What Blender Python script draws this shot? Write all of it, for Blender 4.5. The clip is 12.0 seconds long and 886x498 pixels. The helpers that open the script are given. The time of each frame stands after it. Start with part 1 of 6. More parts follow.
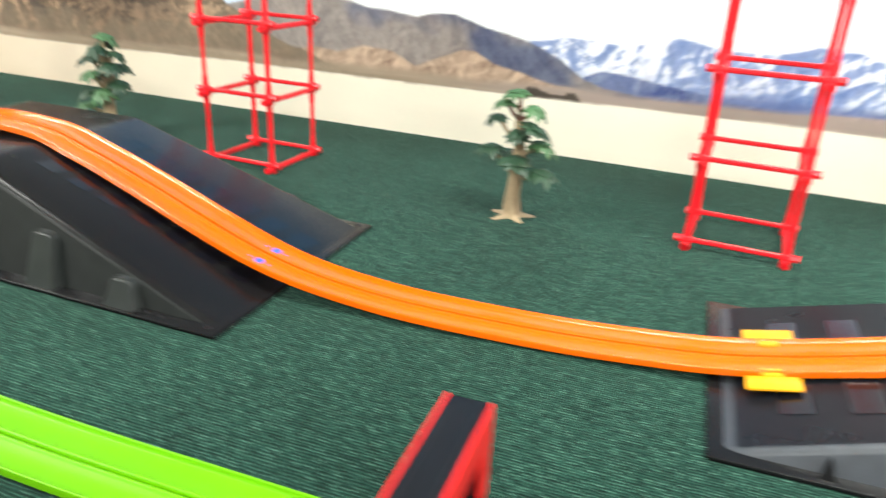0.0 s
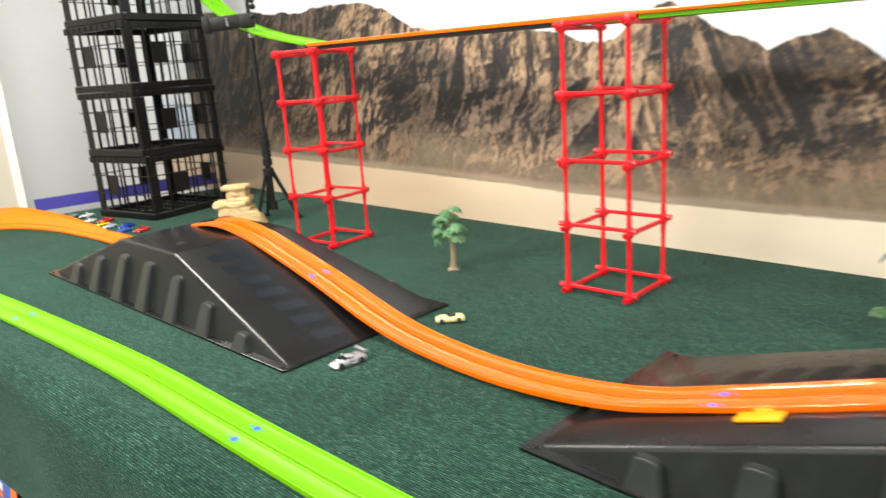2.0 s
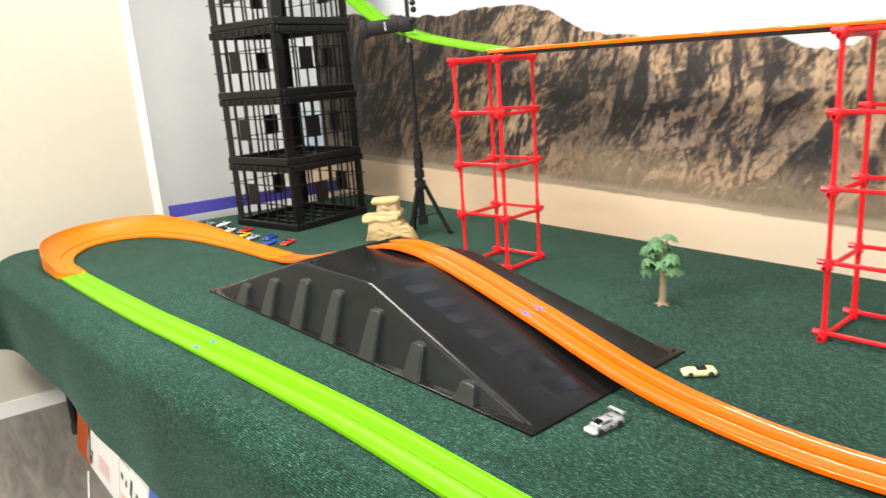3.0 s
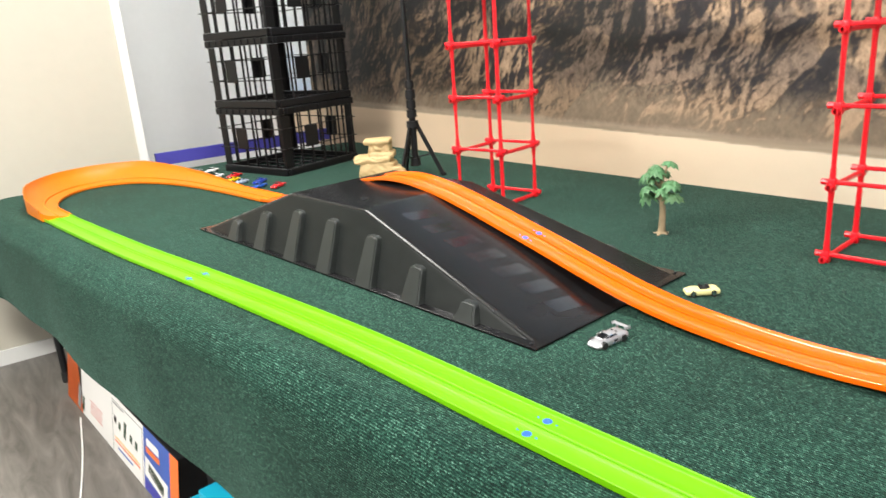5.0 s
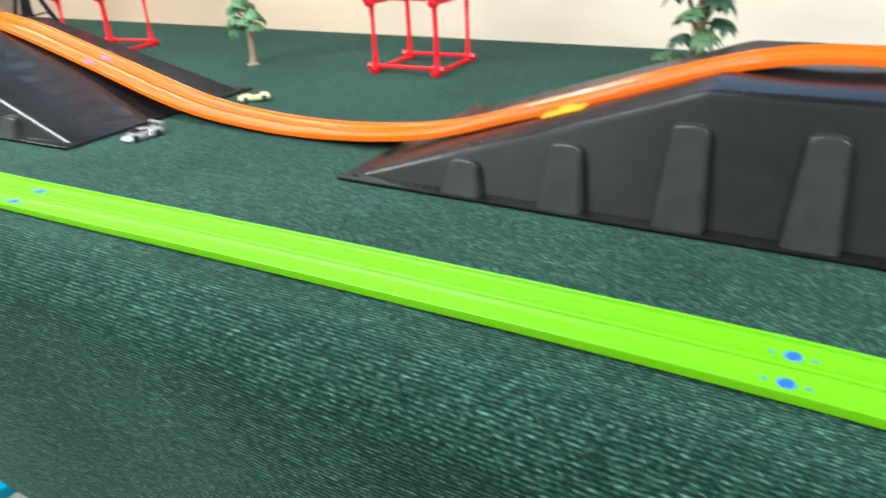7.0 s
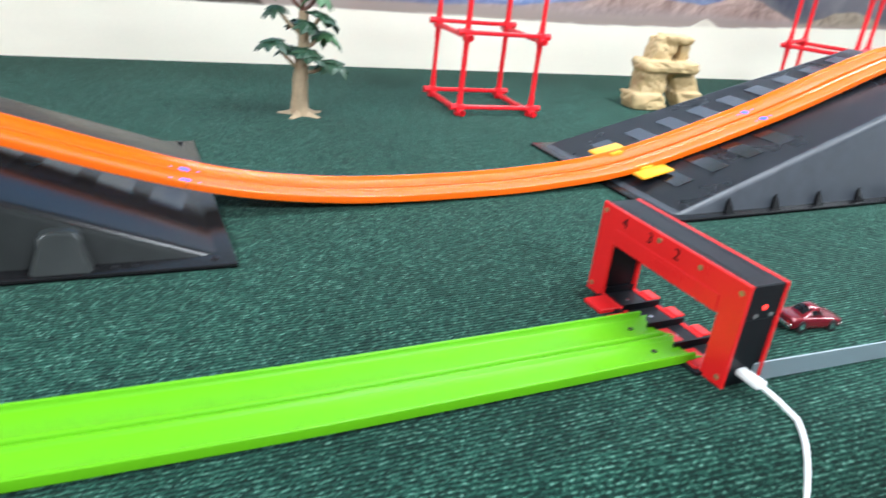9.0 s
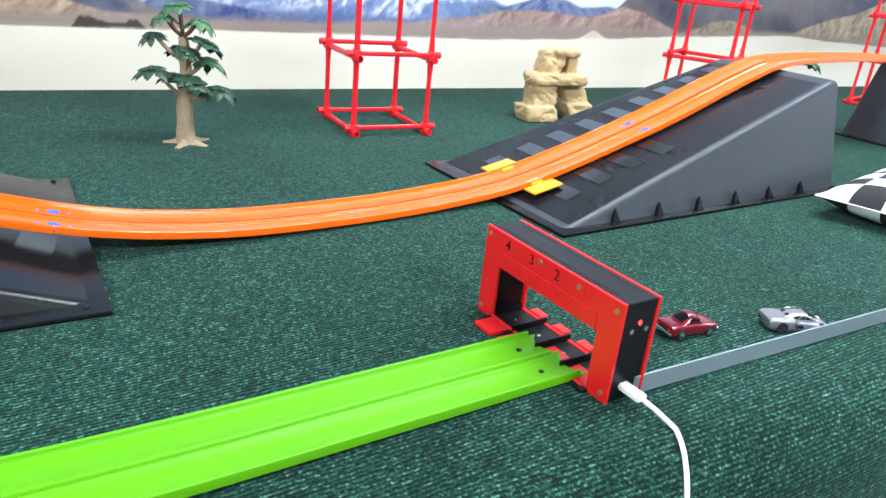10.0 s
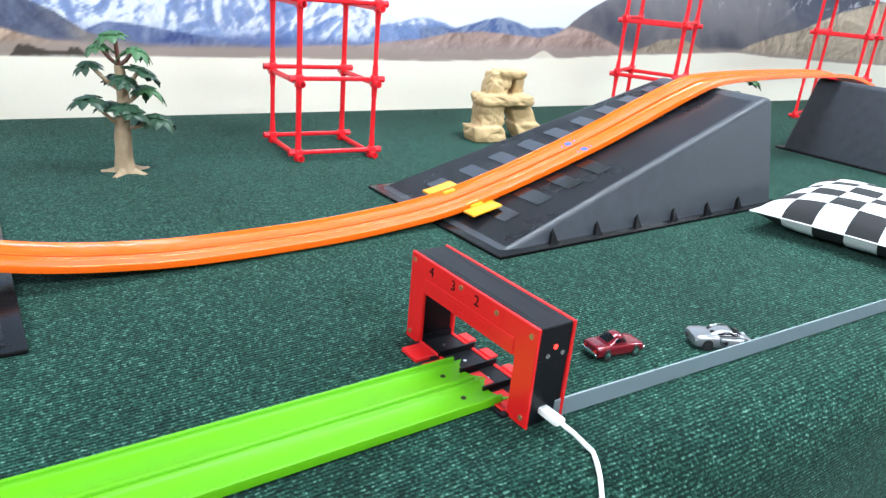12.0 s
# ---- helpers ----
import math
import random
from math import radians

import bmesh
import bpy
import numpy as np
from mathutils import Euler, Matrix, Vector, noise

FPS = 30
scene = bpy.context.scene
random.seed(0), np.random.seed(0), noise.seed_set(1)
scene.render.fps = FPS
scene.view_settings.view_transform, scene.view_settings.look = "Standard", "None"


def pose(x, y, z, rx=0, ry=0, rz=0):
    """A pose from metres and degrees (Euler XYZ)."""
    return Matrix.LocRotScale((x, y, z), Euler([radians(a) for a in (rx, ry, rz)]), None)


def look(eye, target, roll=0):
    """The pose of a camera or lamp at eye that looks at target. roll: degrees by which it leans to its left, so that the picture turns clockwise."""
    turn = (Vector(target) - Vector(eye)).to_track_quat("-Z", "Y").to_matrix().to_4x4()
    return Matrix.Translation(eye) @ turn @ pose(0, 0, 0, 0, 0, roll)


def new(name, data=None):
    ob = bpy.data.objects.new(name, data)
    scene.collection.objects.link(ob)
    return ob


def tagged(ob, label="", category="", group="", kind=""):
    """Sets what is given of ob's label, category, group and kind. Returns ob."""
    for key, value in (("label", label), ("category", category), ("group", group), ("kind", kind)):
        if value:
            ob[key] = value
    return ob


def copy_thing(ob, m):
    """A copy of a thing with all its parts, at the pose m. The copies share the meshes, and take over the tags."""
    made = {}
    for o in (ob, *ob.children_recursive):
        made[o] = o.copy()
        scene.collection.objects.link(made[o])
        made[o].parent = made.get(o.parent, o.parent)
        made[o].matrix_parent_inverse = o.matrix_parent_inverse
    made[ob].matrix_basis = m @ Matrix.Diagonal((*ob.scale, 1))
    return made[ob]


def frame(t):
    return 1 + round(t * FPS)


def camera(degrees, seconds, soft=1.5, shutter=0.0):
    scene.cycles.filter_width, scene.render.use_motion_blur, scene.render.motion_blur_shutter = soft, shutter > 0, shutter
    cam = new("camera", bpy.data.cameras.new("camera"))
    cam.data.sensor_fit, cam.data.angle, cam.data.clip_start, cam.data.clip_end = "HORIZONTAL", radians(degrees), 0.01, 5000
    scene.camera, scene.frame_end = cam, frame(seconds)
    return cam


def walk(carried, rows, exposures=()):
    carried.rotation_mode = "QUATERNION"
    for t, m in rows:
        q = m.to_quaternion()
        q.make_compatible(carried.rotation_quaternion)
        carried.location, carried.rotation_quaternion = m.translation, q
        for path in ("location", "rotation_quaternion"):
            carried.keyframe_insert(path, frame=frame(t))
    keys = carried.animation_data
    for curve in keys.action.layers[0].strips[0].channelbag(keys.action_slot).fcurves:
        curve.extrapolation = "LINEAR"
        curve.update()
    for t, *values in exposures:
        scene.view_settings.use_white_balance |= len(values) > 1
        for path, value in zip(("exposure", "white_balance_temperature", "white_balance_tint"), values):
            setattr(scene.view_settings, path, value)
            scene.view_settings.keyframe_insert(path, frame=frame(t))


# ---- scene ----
cam = camera(63.7, 12.0, shutter=0.35)
PATH = [
    (0, (2.921, -0.467, 0.503), (2.14, 1.196, -0.287), 2.9),
    (0.2, (2.806, -0.49, 0.536), (1.919, 1.12, -0.254), -1.2),
    (0.5, (2.598, -0.535, 0.561), (1.646, 1.082, -0.13), -1.5),
    (0.7, (2.49, -0.536, 0.552), (1.445, 1.057, -0.056), -2.5),
    (1, (2.318, -0.535, 0.556), (1.141, 0.995, 0.033), -2.0),
    (1.2, (2.183, -0.544, 0.55), (0.942, 0.942, 0.05), -1.6),
    (1.5, (2.025, -0.591, 0.569), (0.661, 0.769, 0.03), -1.6),
    (2, (1.748, -0.646, 0.579), (0.243, 0.574, 0.081), -4.1),
    (2.5, (1.505, -0.721, 0.609), (-0.069, 0.415, 0.126), -5.6),
    (3, (1.361, -0.797, 0.632), (-0.256, 0.274, 0.144), -4.1),
    (3.2, (1.326, -0.81, 0.626), (-0.309, 0.242, 0.159), -3.8),
    (4.8, (1.328, -0.824, 0.551), (-0.274, 0.233, -0.008), -4.0),
    (5, (1.337, -0.817, 0.538), (-0.242, 0.262, -0.046), -4.3),
    (5.5, (1.391, -0.803, 0.514), (-0.118, 0.346, -0.12), -4.4),
    (6, (1.489, -0.779, 0.473), (0.071, 0.456, -0.206), -4.4),
    (6.5, (1.625, -0.74, 0.421), (0.352, 0.605, -0.333), -4.6),
    (7, (1.761, -0.695, 0.364), (0.714, 0.774, -0.499), -2.8),
    (7.2, (1.814, -0.672, 0.349), (0.863, 0.839, -0.552), -2.6),
    (8.8, (2.229, -0.583, 0.348), (2.768, 1.144, -0.503), 6.2),
    (9, (2.256, -0.575, 0.357), (2.917, 1.13, -0.454), 6.6),
    (9.5, (2.283, -0.572, 0.372), (3.11, 1.081, -0.392), 6.5),
    (10, (2.292, -0.576, 0.378), (3.163, 1.054, -0.385), 5.9),
    (10.5, (2.302, -0.581, 0.382), (3.202, 1.04, -0.367), 5.7),
    (11, (2.319, -0.587, 0.387), (3.245, 1.027, -0.346), 5.6),
    (11.5, (2.333, -0.593, 0.39), (3.274, 1.017, -0.331), 5.6),
    (12, (2.339, -0.598, 0.394), (3.283, 1.015, -0.319), 5.3),
]
walk(cam, [(t, look(eye, target, roll)) for t, eye, target, roll in PATH],
     [(0, 0.08, 6600, 3), (1.0, 0.0, 6700, -2), (1.5, -0.05, 6900, 5), (3.2, -0.08, 6950, 8), (5.5, -0.03, 6550, 8), (7.2, 0.06, 5950, 6), (9.0, -0.03, 5680, 6), (12.0, -0.06, 5620, 5)])

# ---- world and lights ----
world = bpy.data.worlds.new("room_world")
world.use_nodes = True
scene.world = world
world.node_tree.nodes["Background"].inputs["Color"].default_value = (0.9, 0.95, 1.0, 1)
world.node_tree.nodes["Background"].inputs["Strength"].default_value = 0.15

WALL_Y, LEFT_X, RIGHT_X, FRONT_Y = 1.74, -2.95, 7.2, -4.2
WALL_TURN = 0.070                       # the back wall runs slightly askew
NIB_X = -2.31
FLOOR_Z, CEIL_Z = -0.78, 1.95
# ceiling panels: x, y, length in x, length in y, watts
PANELS = [(-1.20, -0.10, 1.2, 0.6, 54), (0.60, -0.08, 1.2, 0.6, 28), (3.5, 0.25, 1.2, 0.6, 62),
          # the last two, over the aisle, are unseen and added to brighten the carpet drape
          (5.4, -0.1, 1.2, 0.6, 62), (-0.1, -2.1, 1.2, 0.6, 185), (3.5, -2.3, 1.2, 0.6, 130)]
for px, py, sx, sy, watts in PANELS:
    lamp_data = bpy.data.lights.new("panel_light", "AREA")
    lamp_data.shape, lamp_data.size, lamp_data.size_y = "RECTANGLE", sx - 0.04, sy - 0.04
    lamp_data.energy, lamp_data.color = watts, (1.0, 0.99, 0.97)
    lamp = new("panel_light", lamp_data)
    lamp.matrix_world = pose(px, py, CEIL_Z - 0.035)


# ---- materials ----
def dull(m, level):
    m.node_tree.nodes["Principled BSDF"].inputs["Specular IOR Level"].default_value = level
    return m


def nodes_of(name):
    m = bpy.data.materials.new(name)
    m.use_nodes = True
    t = m.node_tree
    return m, t, t.nodes["Principled BSDF"]


def link(t, a, ao, b, bi):
    t.links.new(a.outputs[ao], b.inputs[bi])


def add(t, kind, **values):
    n = t.nodes.new(kind)
    for key, value in values.items():
        n.inputs[key.replace("_", " ")].default_value = value
    return n


def plain(name, colour, rough=0.5, metal=0.0, vary=0.15, scale=60.0, bump=0.05, coat=0.0, spots=0.0):
    """A surface with fine grain, broader stains and a little relief."""
    m, t, b = nodes_of(name)
    b.inputs["Metallic"].default_value = metal
    b.inputs["Coat Weight"].default_value = coat
    b.inputs["Coat Roughness"].default_value = 0.12
    co = t.nodes.new("ShaderNodeTexCoord")
    fine = add(t, "ShaderNodeTexNoise", Scale=scale, Detail=6.0, Roughness=0.6)
    broad = add(t, "ShaderNodeTexNoise", Scale=scale * 0.08, Detail=3.0)
    link(t, co, "Object", fine, "Vector")
    link(t, co, "Object", broad, "Vector")
    both = t.nodes.new("ShaderNodeMath")
    both.operation = "MULTIPLY_ADD"
    link(t, broad, "Fac", both, 0)
    both.inputs[1].default_value = 0.6
    half = t.nodes.new("ShaderNodeMath")
    half.operation = "MULTIPLY"
    half.inputs[1].default_value = 0.4
    link(t, fine, "Fac", half, 0)
    link(t, half, 0, both, 2)
    ramp = t.nodes.new("ShaderNodeValToRGB")
    ramp.color_ramp.elements[0].position, ramp.color_ramp.elements[1].position = 0.3, 0.7
    ramp.color_ramp.elements[0].color = (*[c * (1 - vary) for c in colour], 1)
    ramp.color_ramp.elements[1].color = (*[min(c * (1 + vary), 0.95) for c in colour], 1)
    link(t, both, 0, ramp, "Fac")
    link(t, ramp, "Color", b, "Base Color")
    rr = t.nodes.new("ShaderNodeMapRange")
    rr.inputs["To Min"].default_value, rr.inputs["To Max"].default_value = max(rough - 0.08, 0.03), min(rough + 0.1, 1)
    link(t, broad, "Fac", rr, "Value")
    link(t, rr, "Result", b, "Roughness")
    if bump:
        bp = add(t, "ShaderNodeBump", Strength=bump, Distance=0.001)
        link(t, fine, "Fac", bp, "Height")
        link(t, bp, "Normal", b, "Normal")
    return m


def carpet_material():
    """Ribbed green needle-felt carpet: straight rows a few millimetres apart, made of single flecked tufts."""
    m, t, b = nodes_of("green_ribbed_carpet")
    uv = t.nodes.new("ShaderNodeUVMap")
    sep = t.nodes.new("ShaderNodeSeparateXYZ")
    link(t, uv, "UV", sep, "Vector")

    def math_node(kind, a, ao, value=None, c=None, co=0):
        n = t.nodes.new("ShaderNodeMath")
        n.operation = kind
        link(t, a, ao, n, 0)
        if value is not None:
            n.inputs[1].default_value = value
        if c is not None:
            link(t, c, co, n, 2 if kind == "MULTIPLY_ADD" else 1)
        return n

    def tufts(along, across, loose):
        mv = t.nodes.new("ShaderNodeMapping")
        mv.inputs["Scale"].default_value = (1 / along, 1 / across, 1.0)
        link(t, uv, "UV", mv, "Vector")
        v = t.nodes.new("ShaderNodeTexVoronoi")
        v.voronoi_dimensions = "2D"
        v.inputs["Scale"].default_value, v.inputs["Randomness"].default_value = 1.0, loose
        link(t, mv, "Vector", v, "Vector")
        pick = t.nodes.new("ShaderNodeSeparateColor")
        link(t, v, "Color", pick, "Color")
        return v, pick

    wob = add(t, "ShaderNodeTexNoise", Scale=30.0, Detail=3.0)
    link(t, uv, "UV", wob, "Vector")
    off = math_node("MULTIPLY_ADD", wob, "Fac", 0.0022, sep, "Y")
    row = math_node("SINE", math_node("MULTIPLY", off, 0, 2 * math.pi / 0.0047), 0)
    loop, shade = tufts(0.0026, 0.0030, 0.9)
    _, bright = tufts(0.0036, 0.0022, 1.0)
    patch = add(t, "ShaderNodeTexNoise", Scale=70.0, Detail=4.0, Roughness=0.7)
    link(t, uv, "UV", patch, "Vector")
    stain = add(t, "ShaderNodeTexNoise", Scale=3.0, Detail=5.0, Roughness=0.6)
    link(t, uv, "UV", stain, "Vector")
    mixed = math_node("MULTIPLY_ADD", shade, "Red", 0.37, math_node("MULTIPLY", bright, "Green", 0.45), 0)
    # shade in row grooves and tuft gaps is put into the colour
    mixed = math_node("MULTIPLY_ADD", row, 0, 0.155, mixed, 0)
    h = math_node("SUBTRACT", mixed, 0, None, math_node("MULTIPLY", loop, "Distance", 0.40), 0)
    ramp = t.nodes.new("ShaderNodeValToRGB")
    e = ramp.color_ramp.elements
    e[0].position, e[0].color = 0.02, (0.0030, 0.0110, 0.0086, 1)
    e[1].position, e[1].color = 0.80, (0.135, 0.250, 0.200, 1)
    for place, colour in ((0.28, (0.0080, 0.0325, 0.0225, 1)), (0.50, (0.0225, 0.0700, 0.0490, 1)), (0.64, (0.056, 0.127, 0.095, 1))):
        e.new(place).color = colour
    link(t, h, 0, ramp, "Fac")
    both = math_node("MULTIPLY_ADD", stain, "Fac", 0.5, math_node("MULTIPLY", patch, "Fac", 0.5), 0)
    r2 = t.nodes.new("ShaderNodeMapRange")
    r2.inputs["From Min"].default_value, r2.inputs["From Max"].default_value = 0.34, 0.66
    r2.inputs["To Min"].default_value, r2.inputs["To Max"].default_value = 0.50, 1.42
    link(t, both, 0, r2, "Value")
    mix = t.nodes.new("ShaderNodeMix")
    mix.data_type, mix.blend_type = "RGBA", "MULTIPLY"
    mix.inputs["Factor"].default_value = 0.8
    link(t, ramp, "Color", mix, 6)
    link(t, r2, "Result", mix, 7)
    link(t, mix, 2, b, "Base Color")
    b.inputs["Roughness"].default_value = 0.95
    b.inputs["Specular IOR Level"].default_value = 0.12
    b.inputs["Sheen Weight"].default_value = 0.12
    b.inputs["Sheen Roughness"].default_value = 0.4
    b.inputs["Sheen Tint"].default_value = (0.5, 0.85, 0.70, 1)
    bp = add(t, "ShaderNodeBump", Strength=0.40, Distance=0.0016)
    link(t, math_node("MULTIPLY_ADD", row, 0, 0.22, h, 0), 0, bp, "Height")
    link(t, bp, "Normal", b, "Normal")
    return m


def mural_material():
    m, t, b = nodes_of("printed_mural_vinyl")
    att = t.nodes.new("ShaderNodeAttribute")
    att.attribute_name = "print"
    co = t.nodes.new("ShaderNodeTexCoord")
    n = add(t, "ShaderNodeTexNoise", Scale=160.0, Detail=5.0, Roughness=0.65)
    link(t, co, "Object", n, "Vector")
    r = t.nodes.new("ShaderNodeMapRange")
    r.inputs["From Min"].default_value, r.inputs["From Max"].default_value = 0.3, 0.7
    r.inputs["To Min"].default_value, r.inputs["To Max"].default_value = 0.985, 1.01
    link(t, n, "Fac", r, "Value")
    mix = t.nodes.new("ShaderNodeMix")
    mix.data_type, mix.blend_type = "RGBA", "MULTIPLY"
    mix.inputs["Factor"].default_value = 1.0
    link(t, att, "Color", mix, 6)
    link(t, r, "Result", mix, 7)
    # stones and scree in the printed mountains
    turn = t.nodes.new("ShaderNodeMapping")
    turn.inputs["Rotation"].default_value = (0, radians(-38), 0)
    turn.inputs["Scale"].default_value = (1.0, 1.0, 0.72)
    link(t, co, "Object", turn, "Vector")
    stones = add(t, "ShaderNodeTexNoise", Scale=60.0, Detail=9.0, Roughness=0.74)
    link(t, turn, "Vector", stones, "Vector")
    spread = t.nodes.new("ShaderNodeMapRange")
    spread.inputs["From Min"].default_value, spread.inputs["From Max"].default_value = 0.34, 0.66
    spread.inputs["To Min"].default_value, spread.inputs["To Max"].default_value = 0.42, 1.56
    link(t, stones, "Fac", spread, "Value")
    rocky = t.nodes.new("ShaderNodeMix")
    rocky.data_type, rocky.blend_type = "RGBA", "MULTIPLY"
    link(t, att, "Alpha", rocky, 0)
    link(t, mix, 2, rocky, 6)
    link(t, spread, "Result", rocky, 7)
    link(t, rocky, 2, b, "Base Color")
    b.inputs["Roughness"].default_value = 0.55
    return m


def checker_material():
    m, t, b = nodes_of("checkered_cotton")
    uv = t.nodes.new("ShaderNodeUVMap")
    ck = add(t, "ShaderNodeTexChecker", Scale=1.0)
    ck.inputs["Color1"].default_value, ck.inputs["Color2"].default_value = (0.012, 0.012, 0.014, 1), (0.82, 0.83, 0.83, 1)
    link(t, uv, "UV", ck, "Vector")
    link(t, ck, "Color", b, "Base Color")
    b.inputs["Roughness"].default_value = 0.85
    n = add(t, "ShaderNodeTexNoise", Scale=60.0, Detail=4.0)
    link(t, uv, "UV", n, "Vector")
    bp = add(t, "ShaderNodeBump", Strength=0.15, Distance=0.002)
    link(t, n, "Fac", bp, "Height")
    link(t, bp, "Normal", b, "Normal")
    return m


def floor_material():
    m, t, b = nodes_of("grey_brown_vinyl_plank")
    co = t.nodes.new("ShaderNodeTexCoord")
    mp = t.nodes.new("ShaderNodeMapping")
    mp.inputs["Scale"].default_value = (1.0, 5.0, 1.0)
    link(t, co, "Object", mp, "Vector")
    n = add(t, "ShaderNodeTexNoise", Scale=3.0, Detail=8.0, Roughness=0.65, Distortion=1.2)
    link(t, mp, "Vector", n, "Vector")
    ramp = t.nodes.new("ShaderNodeValToRGB")
    e = ramp.color_ramp.elements
    e[0].position, e[0].color = 0.3, (0.088, 0.080, 0.071, 1)
    e[1].position, e[1].color = 0.72, (0.205, 0.188, 0.170, 1)
    link(t, n, "Fac", ramp, "Fac")
    link(t, ramp, "Color", b, "Base Color")
    b.inputs["Roughness"].default_value = 0.4
    return m


def clear_material():
    m, t, b = nodes_of("milky_clear_acrylic")
    b.inputs["Base Color"].default_value = (0.40, 0.48, 0.52, 1)
    b.inputs["Roughness"].default_value = 0.42
    b.inputs["IOR"].default_value = 1.25
    b.inputs["Transmission Weight"].default_value = 0.65
    return m


def glow(name, colour, strength):
    m, t, b = nodes_of(name)
    b.inputs["Base Color"].default_value = (*colour, 1)
    b.inputs["Emission Color"].default_value = (*colour, 1)
    b.inputs["Emission Strength"].default_value = strength
    return m


M_CARPET, M_MURAL, M_CHECK, M_FLOOR, M_CLEAR = carpet_material(), mural_material(), checker_material(), floor_material(), clear_material()
M_ORANGE = dull(plain("orange_track_plastic", (0.74, 0.122, 0.002), 0.12, vary=0.06, scale=40, bump=0.01), 0.50)
M_BANK = dull(plain("amber_bank_plastic", (0.66, 0.172, 0.007), 0.42, vary=0.08, scale=40, bump=0.02), 0.3)
M_GREEN = dull(plain("lime_track_plastic", (0.120, 0.375, 0.0016), 0.38, vary=0.05, scale=40, bump=0.02), 0.22)
M_BLUE = plain("blue_connector_plastic", (0.02, 0.10, 0.62), 0.35, vary=0.08)
M_YELLOW = plain("yellow_clip_plastic", (0.88, 0.38, 0.010), 0.3, vary=0.05)
M_RED = plain("red_tower_plastic", (0.80, 0.012, 0.022), 0.3, vary=0.08, scale=50, bump=0.03)
M_GATE_RED = plain("printed_red_plastic", (0.62, 0.008, 0.009), 0.40, vary=0.08, scale=300, bump=0.12)
M_GATE_BLACK = dull(plain("printed_black_plastic", (0.0055, 0.006, 0.008), 0.4, vary=0.3, scale=300, bump=0.12), 0.22)
M_RAMP = dull(plain("black_ramp_plastic", (0.0075, 0.0075, 0.0082), 0.235, vary=0.25, scale=120, bump=0.05), 0.30)
M_RAMP_SIDE = dull(plain("grained_ramp_plastic", (0.0105, 0.0122, 0.0118), 0.42, vary=0.25, scale=500, bump=0.2), 0.14)
M_PAD_DARK = plain("dark_ramp_pad", (0.0045, 0.0050, 0.0075), 0.16, vary=0.2, scale=60, bump=0.02)
# ribs are moulded with the flank; lightened here for the light they catch
M_RIB_LIT = dull(plain("ramp_rib_plastic_lit", (0.0235, 0.0265, 0.0258), 0.36, vary=0.2, scale=500, bump=0.15), 0.38)
# blue cast of kicker slope and pads stands in for reflected sky
M_SLOPE = plain("sky_tinted_slope_plastic", (0.0145, 0.0160, 0.021), 0.28, vary=0.2, scale=90, bump=0.04)
# lighter copy of the flank plastic: brighter light on the kickers put into colour
M_KICKER_LIT = dull(plain("grained_kicker_plastic_lit", (0.036, 0.041, 0.050), 0.42, vary=0.25, scale=500, bump=0.2), 0.42)
M_PAD = plain("sky_tinted_ramp_pad", (0.015, 0.018, 0.029), 0.17, vary=0.2, scale=60, bump=0.02)
M_BLACK = dull(plain("black_plastic", (0.010, 0.010, 0.011), 0.45, vary=0.25, scale=80, bump=0.05), 0.3)
M_CRATE = dull(plain("black_crate_plastic", (0.0065, 0.0065, 0.0075), 0.36, vary=0.3, scale=60, bump=0.05), 0.25)
M_STEEL = plain("bright_metal", (0.6, 0.6, 0.62), 0.25, metal=1.0, vary=0.1)
M_BRASS = plain("worn_brass", (0.45, 0.34, 0.17), 0.42, metal=0.8, vary=0.2)
M_WHITE = plain("white_plastic", (0.82, 0.82, 0.80), 0.4, vary=0.04)
M_WALL_WHITE = plain("white_wall_paint", (0.82, 0.83, 0.84), 0.65, vary=0.03, scale=30, bump=0.03)
M_WALL_CREAM = plain("cream_wall_paint", (0.475, 0.445, 0.375), 0.7, vary=0.04, scale=20, bump=0.05)
M_WALL_GREY = plain("grey_wall_paint", (0.16, 0.16, 0.165), 0.7, vary=0.05, scale=30, bump=0.03)
M_TRIM = plain("white_trim_paint", (0.72, 0.72, 0.70), 0.4, vary=0.03)
M_PURPLE = plain("violet_blue_board", (0.055, 0.05, 0.33), 0.55, vary=0.12, scale=30)
M_ROCK = plain("tan_moulded_rock", (0.52, 0.37, 0.18), 0.6, vary=0.25, scale=70, bump=0.4)
M_TRUNK = plain("tan_tree_plastic", (0.36, 0.265, 0.16), 0.55, vary=0.3, scale=120, bump=0.3)
M_TRUNK_DARK = plain("brown_tree_plastic", (0.10, 0.035, 0.02), 0.5, vary=0.3, scale=120, bump=0.2)
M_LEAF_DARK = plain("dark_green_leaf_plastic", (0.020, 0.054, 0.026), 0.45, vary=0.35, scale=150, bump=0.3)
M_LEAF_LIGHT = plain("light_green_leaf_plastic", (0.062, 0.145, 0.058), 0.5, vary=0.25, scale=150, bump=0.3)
M_LEAF_MINT = plain("mint_green_leaf_plastic", (0.080, 0.205, 0.085), 0.5, vary=0.2, scale=150, bump=0.2)
M_GLASS = plain("tinted_car_window", (0.012, 0.013, 0.016), 0.08, vary=0.1, bump=0)
M_TYRE = plain("black_tyre", (0.012, 0.012, 0.012), 0.6, vary=0.2)
M_CEIL = plain("white_ceiling_tile", (0.72, 0.72, 0.70), 0.8, vary=0.04, scale=100, bump=0.1)
M_CARD_WHITE = plain("white_printed_card", (0.78, 0.76, 0.74), 0.45, vary=0.04)
